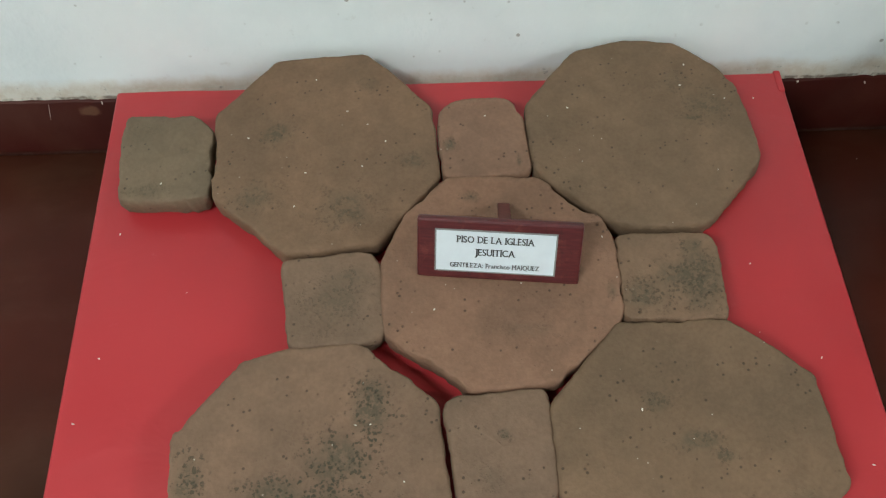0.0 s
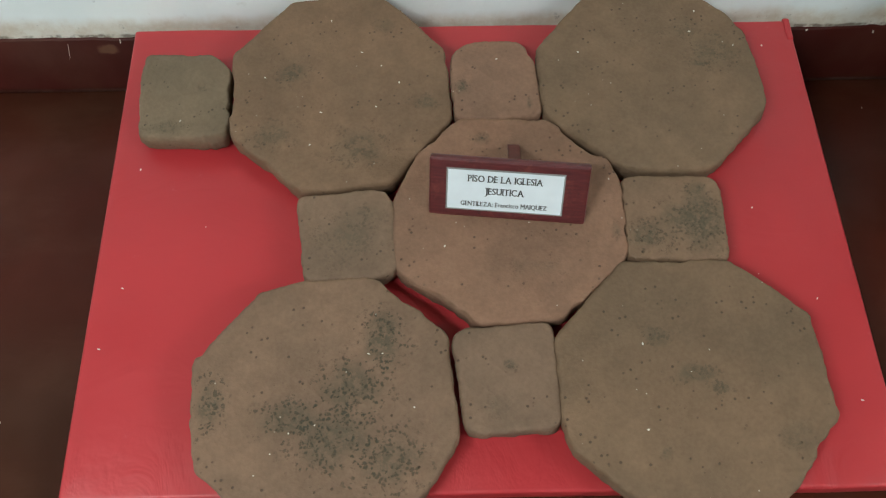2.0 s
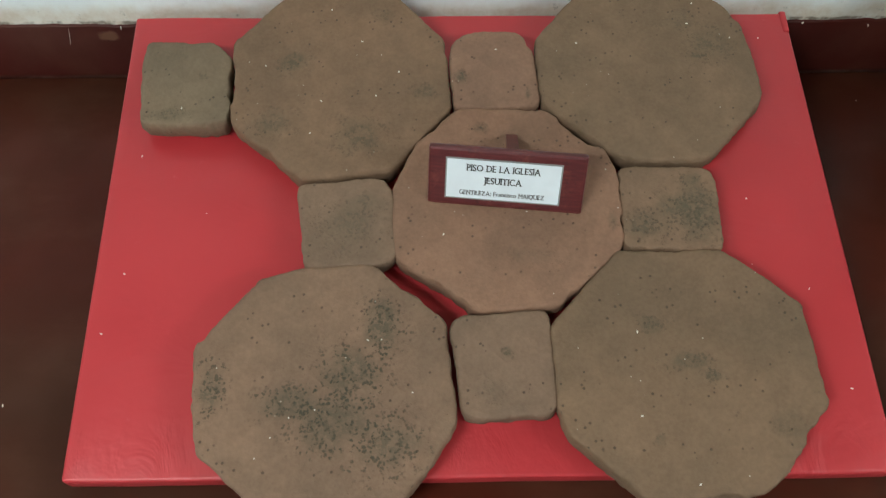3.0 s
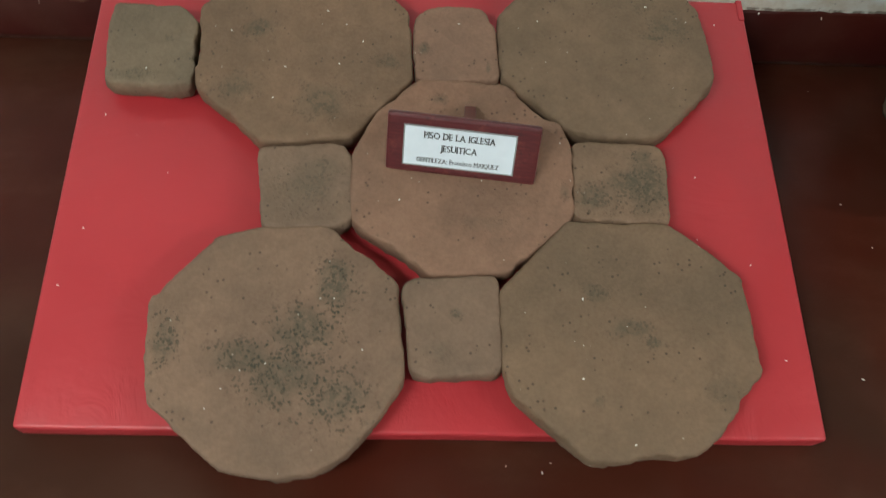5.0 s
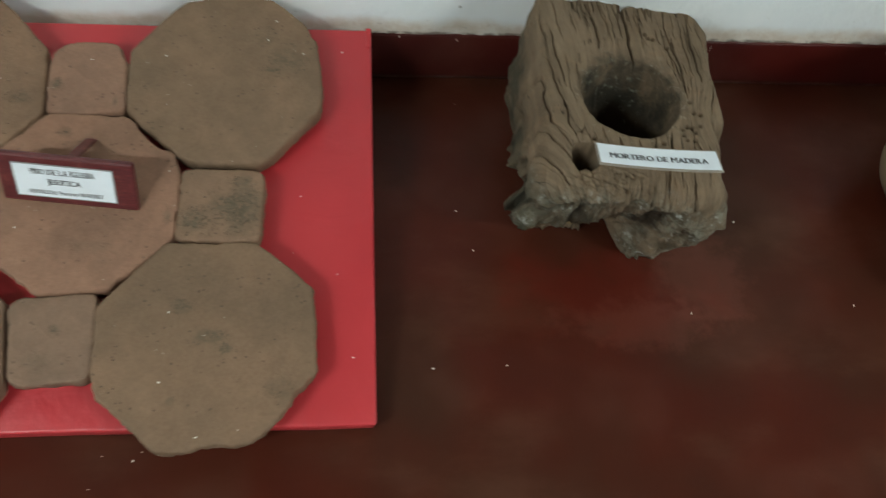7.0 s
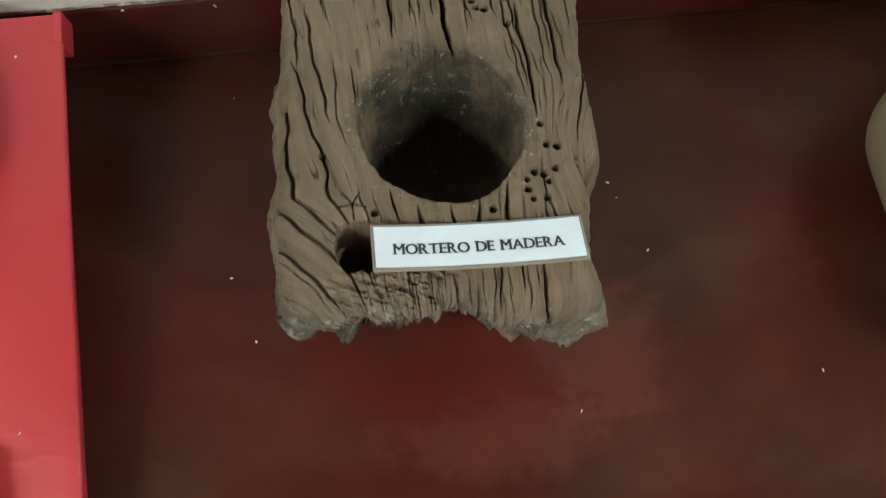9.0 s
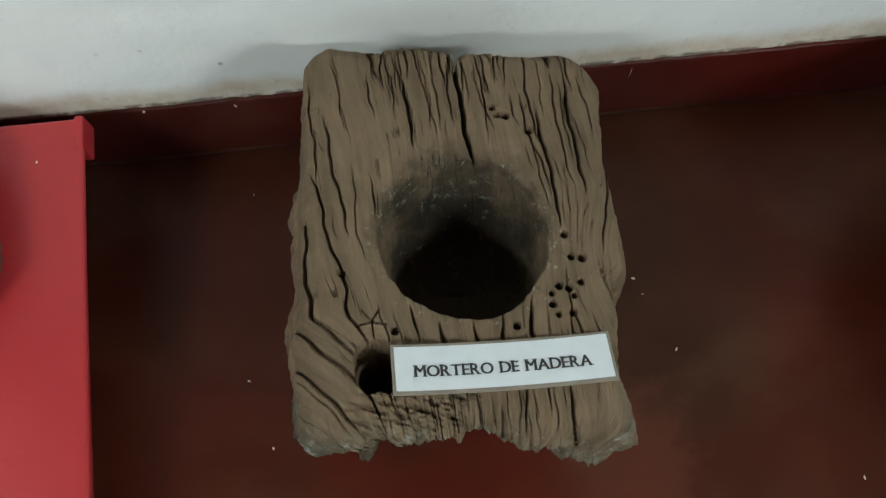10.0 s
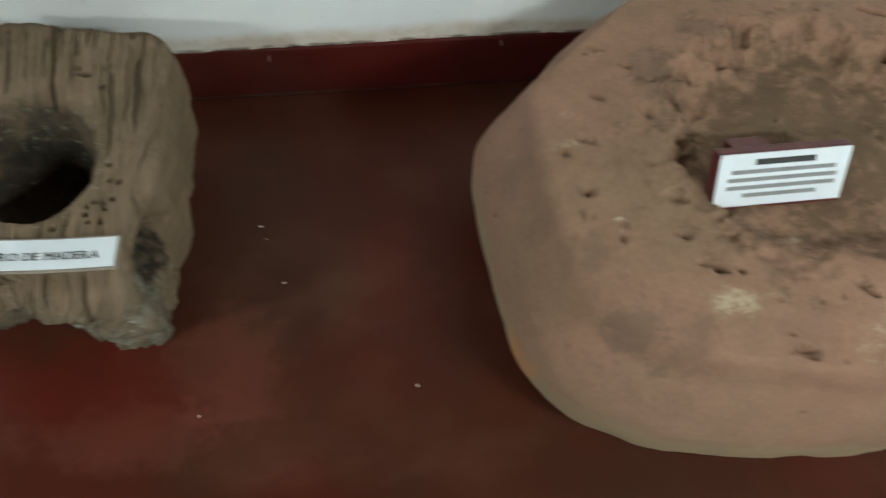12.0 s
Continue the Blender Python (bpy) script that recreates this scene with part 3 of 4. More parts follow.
for lx, ly, watts in TUBES:
    tube_fitting(lx, ly)

# ---- the sloping red panel ----
SLOPE = math.degrees(math.atan2(0.152, 0.871))
PANEL = pose(0, 0.372, 0.043, SLOPE, 0, 0)
PANEL_W, PANEL_D, PANEL_T = 0.636, 0.886, 0.042
TILE_T = 0.056


def display_panel():
    base = tagged(new("display_panel"), "sloping low board wrapped in glossy red paper", "display board")
    base.matrix_world = PANEL
    bm = box_bm(-PANEL_W, PANEL_W, 0.0, PANEL_D, -PANEL_T, 0.0)
    bmesh.ops.subdivide_edges(bm, edges=[e for e in bm.edges if abs(e.verts[0].co.x - e.verts[1].co.x) > 0.5], cuts=60, use_grid_fill=True)
    long = [e for e in bm.edges if e.is_manifold and e.calc_face_angle(0) > 1.0]
    bmesh.ops.bevel(bm, geom=long, offset=0.006, segments=3, profile=0.55, affect="EDGES")
    for v in bm.verts:
        v.co.z += 0.0012 * fbm(v.co.x * 6, v.co.y * 6, 0)
        if v.co.x < 0:
            v.co.x += 0.019 * (1 - v.co.y / PANEL_D) * min(1.0, -v.co.x / PANEL_W)
        else:
            v.co.x -= (0.003 * v.co.y / PANEL_D + (0.004 + 0.010 * v.co.y / PANEL_D if v.co.z < -0.02 else 0.0)) * min(1.0, v.co.x / PANEL_W)
        v.co.y += 0.0016 * fbm(v.co.x * 5, v.co.y * 3, 3)
    part("board", bm, RED_PAPER, base, smooth=True)
    flap = box_bm(PANEL_W - 0.016, PANEL_W - 0.003, PANEL_D - 0.048, PANEL_D + 0.004, -0.046, 0.002, 0.004)
    for v in flap.verts:
        v.co.x += 0.05 * (v.co.z + 0.03) * -0.06
    part("folded_corner", flap, RED_PAPER, base, "folded red paper corner")
    down = PANEL.inverted()
    for x in (-0.45, 0.45):
        bm = bmesh.new()
        bmesh.ops.create_cube(bm, size=1.0, matrix=Matrix.Diagonal((0.12, 0.05, 1, 1)))
        for v in bm.verts:
            p = PANEL @ Vector((x + v.co.x, 0.80 + v.co.y, -PANEL_T))
            v.co = down @ (p if v.co.z > 0 else Vector((p.x, p.y, 0.0)))
        part("support_block", bm, PALE_WOOD, base, "wooden block under the raised back edge")


display_panel()


# ---- clay floor tiles ----
def smooth_outline(points, radius, count):
    """A polygon with rounded corners, resampled to count points."""
    pts, n, dense = [Vector(p) for p in points], len(points), []
    for i in range(n):
        a, b, c = pts[i - 1], pts[i], pts[(i + 1) % n]
        r1, r2 = min(radius, (a - b).length * 0.45), min(radius, (c - b).length * 0.45)
        p, q = b + (a - b).normalized() * r1, b + (c - b).normalized() * r2
        dense += [p * (1 - t) ** 2 + b * 2 * t * (1 - t) + q * t * t for t in np.linspace(0, 1, 6)]
    dense.append(dense[0])
    steps = [0.0]
    for a, b in zip(dense, dense[1:]):
        steps.append(steps[-1] + (b - a).length)
    at = np.linspace(0, steps[-1], count, endpoint=False)
    return np.interp(at, steps, [p.x for p in dense]), np.interp(at, steps, [p.y for p in dense])


def clay_tile(name, outline, material, label, thick=TILE_T, corner=0.014, seed=0, chip=1.0, lift=0.0, grow=0.002):
    """A hand-made paver: worn rounded rim, chipped sides, faintly uneven top, lying on the panel."""
    count = 280
    xs, ys = smooth_outline(outline, corner, count)
    cx, cy = float(np.mean(xs)), float(np.mean(ys))
    # nx, ny: outward directions along the rim
    tx, ty = np.roll(xs, -1) - np.roll(xs, 1), np.roll(ys, -1) - np.roll(ys, 1)
    length = np.hypot(tx, ty)
    turn = np.sign(np.sum(xs * np.roll(ys, -1) - np.roll(xs, -1) * ys))
    nx, ny = ty / length * turn, -tx / length * turn
    verts, faces = [], []
    rings = [(f, 0, 0, 0) for f in ((0.2, 0.4, 0.6, 0.76, 0.86) if max(xs) - min(xs) < 0.2 else (0.2, 0.4, 0.58, 0.74, 0.86, 0.94))] + [(1, -0.0055, -0.0004, 0.3), (1, -0.0022, -0.0014, 0.8), (1, -0.0005, -0.0038, 1), (1, 0.0012, -0.010, 1), (1, 0.0, -0.5, 1.3), (1, -0.003, -0.8, 1.3), (1, -0.006, -0.93, 1), (1, -0.012, -1.0, 0.5)]
    verts.append((0, 0, 0.0012 * fbm(seed, 0, 0)))
    for f, out, dz, rough in rings:
        for i in range(count):
            x, y = (xs[i] - cx) * f, (ys[i] - cy) * f
            k = grow + 0.0026 * chip * rough * fbm(xs[i] * 24 + seed, ys[i] * 24, dz * 3) + 0.0012 * rough * fbm(xs[i] * 95, ys[i] * 95 + seed, dz * 40)
            k -= 0.012 * chip * min(rough, 1) * max(0.0, fbm(xs[i] * 13 + seed, ys[i] * 13, 5) - 0.30)
            x, y = x + nx[i] * (out + k), y + ny[i] * (out + k)
            z = dz * thick if dz <= -0.4 else dz
            if dz > -0.4:
                z += 0.0022 * fbm(x * 9 + seed, y * 9, 1) + 0.0007 * fbm(x * 45, y * 45 + seed, 2)
            verts.append((x, y, z))
    for i in range(count):
        faces.append((0, 1 + i, 1 + (i + 1) % count))
    for r in range(len(rings) - 1):
        a = 1 + r * count
        for i in range(count):
            j = (i + 1) % count
            faces.append((a + i, a + count + i, a + count + j, a + j))
    last = 1 + (len(rings) - 1) * count
    faces.append(tuple(last + i for i in range(count)))
    if turn < 0:
        faces = [tuple(reversed(f)) for f in faces]
    ob = mesh_object(name, verts, faces, material)
    ob.matrix_world = PANEL @ pose(cx, cy, thick + lift)
    return tagged(ob, label, "floor tile", "old church floor tiles"), (cx, cy)


OCTAGONS = {
    "back_left": ([(-0.320, 0.901), (-0.154, 0.912), (-0.039, 0.781), (-0.029, 0.631), (-0.132, 0.503), (-0.281, 0.487), (-0.411, 0.601), (-0.424, 0.774)],
                  (0.200, 0.124, 0.078), [(-0.311, 0.732, 0.035, 0.035, 1.0), (-0.335, 0.602, 0.05, 0.035, 0.7), (-0.190, 0.570, 0.06, 0.05, 0.8), (-0.073, 0.662, 0.03, 0.02, 0.7), (-0.15, 0.84, 0.03, 0.02, 0.5)], "thick brown octagonal clay floor tile with sooty stains"),
    "back_right": ([(0.231, 0.903), (0.330, 0.928), (0.419, 0.917), (0.487, 0.858), (0.514, 0.810), (0.527, 0.690), (0.524, 0.645), (0.428, 0.536), (0.401, 0.519), (0.272, 0.520), (0.243, 0.539), (0.134, 0.636), (0.131, 0.779), (0.178, 0.843)],
                   (0.189, 0.123, 0.078), [(0.45, 0.765, 0.05, 0.05, 0.7), (0.423, 0.738, 0.02, 0.008, 0.9), (0.40, 0.82, 0.05, 0.03, 0.4)], "thick brown octagonal clay floor tile with crumbled edge"),
    "middle": ([(-0.016, 0.626), (0.142, 0.622), (0.206, 0.551), (0.233, 0.541), (0.248, 0.503), (0.252, 0.385), (0.244, 0.356), (0.146, 0.260), (0.133, 0.254), (0.004, 0.246), (-0.121, 0.341), (-0.127, 0.428), (-0.126, 0.469), (-0.089, 0.553)],
               (0.240, 0.136, 0.090), [(0.02, 0.583, 0.02, 0.012, 0.6), (0.10, 0.34, 0.06, 0.02, 0.3), (0.235, 0.40, 0.012, 0.02, 0.7)], "reddish octagonal clay floor tile under a name plaque"),
    "front_left": ([(-0.335, 0.303), (-0.272, 0.319), (-0.163, 0.327), (-0.147, 0.317), (-0.046, 0.231), (-0.028, 0.072), (-0.065, 0.012), (-0.127, -0.062), (-0.206, -0.078), (-0.293, -0.065), (-0.402, 0.029), (-0.413, 0.053), (-0.427, 0.188)],
                   (0.210, 0.132, 0.088), [(-0.142, 0.222, 0.04, 0.06, 1.1), (-0.185, 0.147, 0.06, 0.05, 1.0), (-0.206, 0.071, 0.07, 0.06, 1.0), (-0.131, 0.037, 0.06, 0.05, 0.9), (-0.392, 0.124, 0.025, 0.05, 1.0), (-0.274, 0.100, 0.06, 0.03, 1.0)], "octagonal clay floor tile speckled with black lichen spots"),
    "front_right": ([(0.235, 0.345), (0.401, 0.346), (0.432, 0.326), (0.514, 0.253), (0.518, 0.221), (0.525, 0.096), (0.519, 0.085), (0.444, -0.007), (0.409, -0.033), (0.342, -0.043), (0.249, -0.048), (0.136, 0.052), (0.126, 0.071), (0.121, 0.215), (0.153, 0.255)],
                    (0.188, 0.121, 0.076), [(0.274, 0.219, 0.025, 0.02, 0.9), (0.326, 0.160, 0.045, 0.02, 0.9), (0.361, 0.137, 0.02, 0.015, 1.1), (0.267, 0.042, 0.01, 0.01, 0.9), (0.46, 0.06, 0.04, 0.03, 0.4)], "smooth dun-brown octagonal clay floor tile with faint stains"),
}
SQUARES = {
    "far_left": ([(-0.580, 0.779), (-0.459, 0.776), (-0.429, 0.745), (-0.420, 0.612), (-0.430, 0.602), (-0.569, 0.605), (-0.581, 0.724)],
                 (0.180, 0.132, 0.088), [(-0.52, 0.62, 0.05, 0.015, 0.6), (-0.47, 0.70, 0.01, 0.01, 0.5)], "small grey-brown square clay tile with a broken corner"),
    "back": ([(-0.023, 0.772), (0.000, 0.793), (0.041, 0.799), (0.097, 0.797), (0.121, 0.760), (0.127, 0.640), (0.042, 0.630), (-0.021, 0.633)],
             (0.252, 0.146, 0.099), [(-0.009, 0.696, 0.013, 0.016, 1.2), (0.11, 0.66, 0.006, 0.015, 0.9)], "small reddish square clay tile with rounded corners"),
    "middle_left": ([(-0.284, 0.472), (-0.144, 0.486), (-0.130, 0.459), (-0.123, 0.345), (-0.155, 0.330), (-0.264, 0.325)],
                    (0.206, 0.134, 0.091), [(-0.2, 0.40, 0.06, 0.05, 0.6), (-0.175, 0.44, 0.04, 0.02, 0.6)], "small pitted square clay tile between two octagons"),
    "middle_right": ([(0.257, 0.503), (0.403, 0.502), (0.415, 0.481), (0.408, 0.362), (0.403, 0.354), (0.252, 0.351), (0.255, 0.415)],
                     (0.210, 0.133, 0.086), [(0.381, 0.482, 0.02, 0.015, 1.0), (0.334, 0.421, 0.04, 0.04, 0.9), (0.376, 0.420, 0.045, 0.075, 1.3), (0.284, 0.393, 0.04, 0.03, 1.0)], "small square clay tile blotched with dark green lichen"),
    "front": ([(-0.031, 0.224), (-0.016, 0.235), (0.110, 0.243), (0.117, 0.222), (0.121, 0.098), (0.110, 0.086), (0.000, 0.079), (-0.016, 0.088)],
              (0.195, 0.127, 0.087), [(0.051, 0.179, 0.012, 0.012, 0.9), (0.02, 0.12, 0.03, 0.02, 0.3)], "small dusty square clay tile at the panel's front"),
}
for k, (kind, group) in enumerate((("octagonal_tile", OCTAGONS), ("square_tile", SQUARES))):
    for j, (outline, color, stains, label) in enumerate(group.values()):
        cx, cy = np.mean(smooth_outline(outline, 0.014, 200), axis=1)
        own = [(x - float(cx), y - float(cy), rx, ry, d) for x, y, rx, ry, d in stains]
        mat = terracotta_material("terracotta", color, own, 0.48 if "speckled" in label else 0.22)
        clay_tile(kind, outline, mat, label, thick=TILE_T - 0.003 * k, corner=0.010 if k == 0 else 0.012, seed=j * 7 + k * 31, grow=0.002 + 0.0025 * k)

UP = PANEL.to_3x3() @ Vector((0, 0, 1))
rng = random.Random(12)
strewn = []
for outline, color, stains, label in OCTAGONS.values():
    mid = np.mean(np.array(outline), axis=0)
    for i in range(5):
        a, r = rng.uniform(0, 6.28), 0.17 * math.sqrt(rng.random())
        strewn.append((mid[0] + r * math.cos(a), mid[1] + r * math.sin(a)))
flakes("tile_crumbs", [(PANEL @ Vector((u, v, TILE_T)), UP) for u, v in strewn + [(-0.188, 0.775), (-0.152, 0.744), (0.056, 0.755), (0.446, 0.624), (-0.044, 0.378), (-0.093, 0.115), (-0.5, 0.63), (0.217, 0.65), (-0.16, 0.654), (0.204, 0.768), (-0.30, 0.05), (-0.32, 0.02)]], 0.0019, "tiny whitish crumbs lying on the clay tiles", 0.0012)
flakes("panel_crumbs", [(PANEL @ Vector((u, v, 0)), UP) for u, v in ((-0.574, 0.338), (-0.595, 0.233), (-0.578, 0.567), (0.625, 0.859), (0.485, 0.471), (0.473, 0.346), (0.592, 0.13), (0.568, 0.824), (0.56, 0.30), (-0.45, 0.45))], 0.0021, "tiny whitish crumbs lying on the red paper", 0.0008)


# ---- plaques and signs ----
def easel_plaque(m, w, h, thick, label_w, label_h, lines, label, bars=False):
    """A varnished wooden plaque with a paper label, propped from behind. m: pose of the foot's middle, face along -y before leaning."""
    base = tagged(new("name_plaque"), label, "plaque")
    base.matrix_world = m
    part("wooden_back", box_bm(-w / 2, w / 2, 0, thick, 0, h, 0.005), MAROON, base, "varnished maroon wood")
    bm = bmesh.new()
    zc = h / 2 + (0.003 if bars else -0.0015)
    off = 0.0 if bars else -0.005
    bmesh.ops.create_cube(bm, size=1, matrix=Matrix.Translation((off, -0.001, zc)) @ Matrix.Diagonal((label_w, 0.0016, label_h, 1)))
    part("paper_label", bm, CARD, base, "white laminated paper label")
    if not bars:
        bm = bmesh.new()
        bmesh.ops.create_cube(bm, size=1, matrix=Matrix.Translation((off, -0.0004, zc)) @ Matrix.Diagonal((label_w + 0.005, 0.0012, label_h + 0.005, 1)))
        part("label_border", bm, GREY_INK, base, "thin grey border round the label")
    face = pose(off, -0.0022, zc, 90, 0, 0)
    for text, size, dz, width in lines:
        at = face @ pose(0, dz, 0)
        if bars:
            bm = box_bm(-width / 2, width / 2, -size / 2, size / 2, 0, 0.0004)
            ob = part("text_line", bm, INK if dz > 0.02 else GREY_INK, base)
            ob.matrix_local = at
        else:
            writing(text, size, at, INK, base, "text_line", 0.00035 if size > 0.014 else 0.0002, width)
    return base


# plaque on the middle tile: its foot stands on the tile, the face leans back
plaque_foot = PANEL @ Vector((0.056, 0.424, TILE_T + 0.0015))
plaque = easel_plaque(Matrix.Translation(plaque_foot) @ pose(0, 0, 0, 0, 0, -6.5) @ pose(0, 0, 0, -20, 0, 0), 0.254, 0.106, 0.014, 0.183, 0.070,
                      [("PISO DE LA IGLESIA", 0.0165, 0.022, 0.119), ("JESUITICA", 0.0165, 0.000, 0.062), ("GENTILEZA: Francisco MAIQUEZ", 0.0115, -0.024, 0.139)],
                      "maroon wooden plaque with a white printed label on a tile")
prop_foot, prop_top = PANEL @ Vector((0.076, 0.566, TILE_T + 0.002)), PANEL @ Vector((0.068, 0.478, TILE_T + 0.082))
along = prop_top - prop_foot
bm = box_bm(-0.010, 0.010, -0.002, 0.003, 0.0, along.length, 0.001)
prop = part("prop", bm, MAROON, plaque, "small wooden prop behind the plaque")
prop.matrix_local = plaque.matrix_world.inverted() @ Matrix.Translation(prop_foot) @ along.to_track_quat("Z", "Y").to_matrix().to_4x4()


def stone_plaque(foot):
    made = easel_plaque(Matrix.Translation(foot) @ pose(0, 0, 0, 0, 0, 0.5) @ pose(0, 0, 0, -30, 0, 0), 0.206, 0.094, 0.024, 0.200, 0.086,
                        [("", 0.0095, 0.029, 0.092), ("", 0.0065, 0.014, 0.160), ("", 0.0065, 0.001, 0.168), ("", 0.0065, -0.012, 0.168), ("", 0.0065, -0.025, 0.115)],
                        "maroon wooden plaque with a printed white card on the stone", bars=True)
    part("prop", box_bm(-0.070, -0.012, 0.023, 0.058, 0.0, 0.090, 0.003), MAROON, made, "maroon wooden block behind the plaque")
    return made


# ---- the wooden mortar ----
MORTAR = (1.130, 0.915)


def grain_shift(x, y):
    """How far the grain at a place of the top has drifted sideways: inwards on one side, round the socket at the front."""
    inward = 0.050 * np.exp(-((x + 0.105) / 0.065) ** 2) * np.clip((0.25 - y) / 0.30, 0.0, 1.0)
    hook = 0.55 * np.clip(-0.085 - y, 0.0, 1.0) * smooth((0.02 - x) / 0.20)
    lean = -0.030 * smooth((0.06 - y) / 0.10) * smooth((y + 0.15) / 0.10) * smooth((x - 0.08) / 0.09)
    round_bowl = 0.018 * np.sign(x) * np.exp(-(y / 0.10) ** 2) * np.exp(-((np.abs(x) - 0.09) / 0.06) ** 2)
    return inward + hook + lean + round_bowl


def mortar_cracks():
    """Drying cracks: middle line, start, end, half width, depth, phase."""
    rng = random.Random(21)
    cracks = [(0.030, 0.100, 0.300, 0.0036, 0.034, 0.4), (-0.040, 0.13, 0.235, 0.0030, 0.018, 1.0), (0.150, 0.225, 0.275, 0.0050, 0.022, 0.2), (0.158, 0.04, 0.21, 0.0026, 0.016, 3.0), (0.115, 0.00, 0.17, 0.0028, 0.016, 4.0),
              (-0.088, -0.118, -0.070, 0.0036, 0.018, 1.5), (-0.048, -0.150, -0.094, 0.0055, 0.022, 2.0), (0.002, -0.16, -0.098, 0.0032, 0.014, 0.0), (0.034, -0.15, -0.090, 0.0030, 0.014, 1.0), (0.062, -0.16, -0.075, 0.0026, 0.014, 2.6),
              (0.095, -0.26, -0.170, 0.0026, 0.016, 0.5), (0.020, -0.26, -0.190, 0.0046, 0.018, 1.2), (-0.005, -0.26, -0.170, 0.0030, 0.014, 2.2), (-0.185, -0.17, 0.13, 0.0015, 0.014, 0.3), (-0.168, -0.20, 0.10, 0.0014, 0.012, 1.9), (-0.200, -0.21, -0.06, 0.0018, 0.016, 0.8), (-0.225, -0.22, -0.10, 0.0017, 0.014, 2.8)]
    for i in range(150):
        x0 = -0.27 + 0.47 * (i + rng.uniform(0.05, 0.95)) / 150
        a = rng.uniform(-0.26, 0.22)
        if abs(x0) < 0.095:
            a = rng.choice((rng.uniform(0.11, 0.24), rng.uniform(0.12, 0.24), rng.uniform(-0.27, -0.21)))
        big = rng.random() < 0.3
        if x0 < -0.15 and i % 2:
            continue
        cracks.append((x0, a, a + rng.uniform(0.03, 0.15) * (1.3 if big else 1.0), rng.uniform(0.0011, 0.0018) if big else rng.uniform(0.0007, 0.0012), rng.uniform(0.007, 0.013) if big else rng.uniform(0.003, 0.007), rng.uniform(0, 6)))
    return cracks


def mortar_row(x, y, cracks, worms):
    """Heights of the mortar's top along one row; x, y: arrays from the bowl's middle. Also gives the drifted grain places."""
    shift = grain_shift(x, y)
    u = x - shift
    z = np.array([0.350 + 0.004 * fbm(a * 8, b * 8, 2) + 0.0013 * fbm(g * 48, b * 4, 6) + 0.0007 * fbm(a * 60, b * 40, 4) for a, b, g in zip(x, y, u)])
    # one long edge stands higher than the rest
    z += 0.030 * smooth((-0.085 - x) / 0.09) * smooth((y + 0.17) / 0.08)
    # torn scar along the lower front, beside the socket
    scar = np.exp(-(((x + 0.075) / 0.075) ** 4 + ((y + 0.190 - 0.15 * (x + 0.09)) / 0.030) ** 4))
    z -= scar * np.array([0.006 + 0.022 * abs(fbm(a * 22, b * 75 + a * 34, 2)) for a, b in zip(x, y)])
    # bowl: steep at the front, a worn funnel towards the back
    cx = x - 0.008
    reach = np.where(y < 0, 0.094, 0.112)
    d = np.hypot(cx / 0.098, y / reach) + np.array([0.05 * fbm(a * 14, b * 14, 9) + 0.02 * fbm(a * 50, b * 50, 3) for a, b in zip(x, y)])
    back = np.clip(y / (np.hypot(cx, y) + 1e-6), 0.0, 1.0)
    z -= (0.006 + 0.030 * back) * np.clip(1 - d / (1.12 + 0.34 * back), 0.0, 1.0)
    t = np.clip((1.02 - d) / 1.02, 0.0, 1.0)
    z -= 0.175 * (1 - (1 - t) ** (6.5 - 3.4 * back)) * smooth(t / 0.06)
    # squarish socket hole with a frayed mouth
    hx, hy = (x + 0.103) / 0.029, (y + 0.136) / 0.025
    e = (np.abs(hx) ** 3 + np.abs(hy) ** 3) ** (1 / 3) + np.array([0.16 * fbm(a * 40, b * 40, 3) for a, b in zip(x, y)])
    z -= 0.006 * np.clip((1.5 - e) / 0.5, 0.0, 1.0)
    z -= 0.13 * np.clip((1.0 - e) / 0.20, 0.0, 1.0)
    # star-shaped check behind the socket
    r, a = np.hypot(x + 0.108, y + 0.088), np.arctan2(y + 0.088, x + 0.108)
    z -= 0.010 * np.clip(1 - np.abs(np.sin(a * 2.5 + 0.7)) * r / 0.0022, 0.0, 1.0) * (r < 0.017)
    for x0, y0, y1, w, depth, ph in cracks:
        if y0 > y.max() or y1 < y.min():
            continue
        inside = (y > y0) & (y < y1)
        wave = 0.0030 * np.sin(y * 22 + ph) + 0.0014 * np.sin(y * 71 + 2 * ph) + 0.0006 * np.sin(y * 190 + 3 * ph)
        taper = np.clip(np.minimum((y - y0) / 0.03, (y1 - y) / 0.03), 0.0, 1.0)
        q = np.abs(u - x0 - wave) / (w * (0.35 + 0.65 * taper))
        z -= np.where(inside & (q < 1), depth * taper * (1 - q * q), 0.0)
    for wx, wy, rad in worms:
        q = np.hypot(x - wx, y - wy) / rad
        z -= 0.018 * np.clip((1.25 - q) / 0.5, 0.0, 1.0)
    return z, u


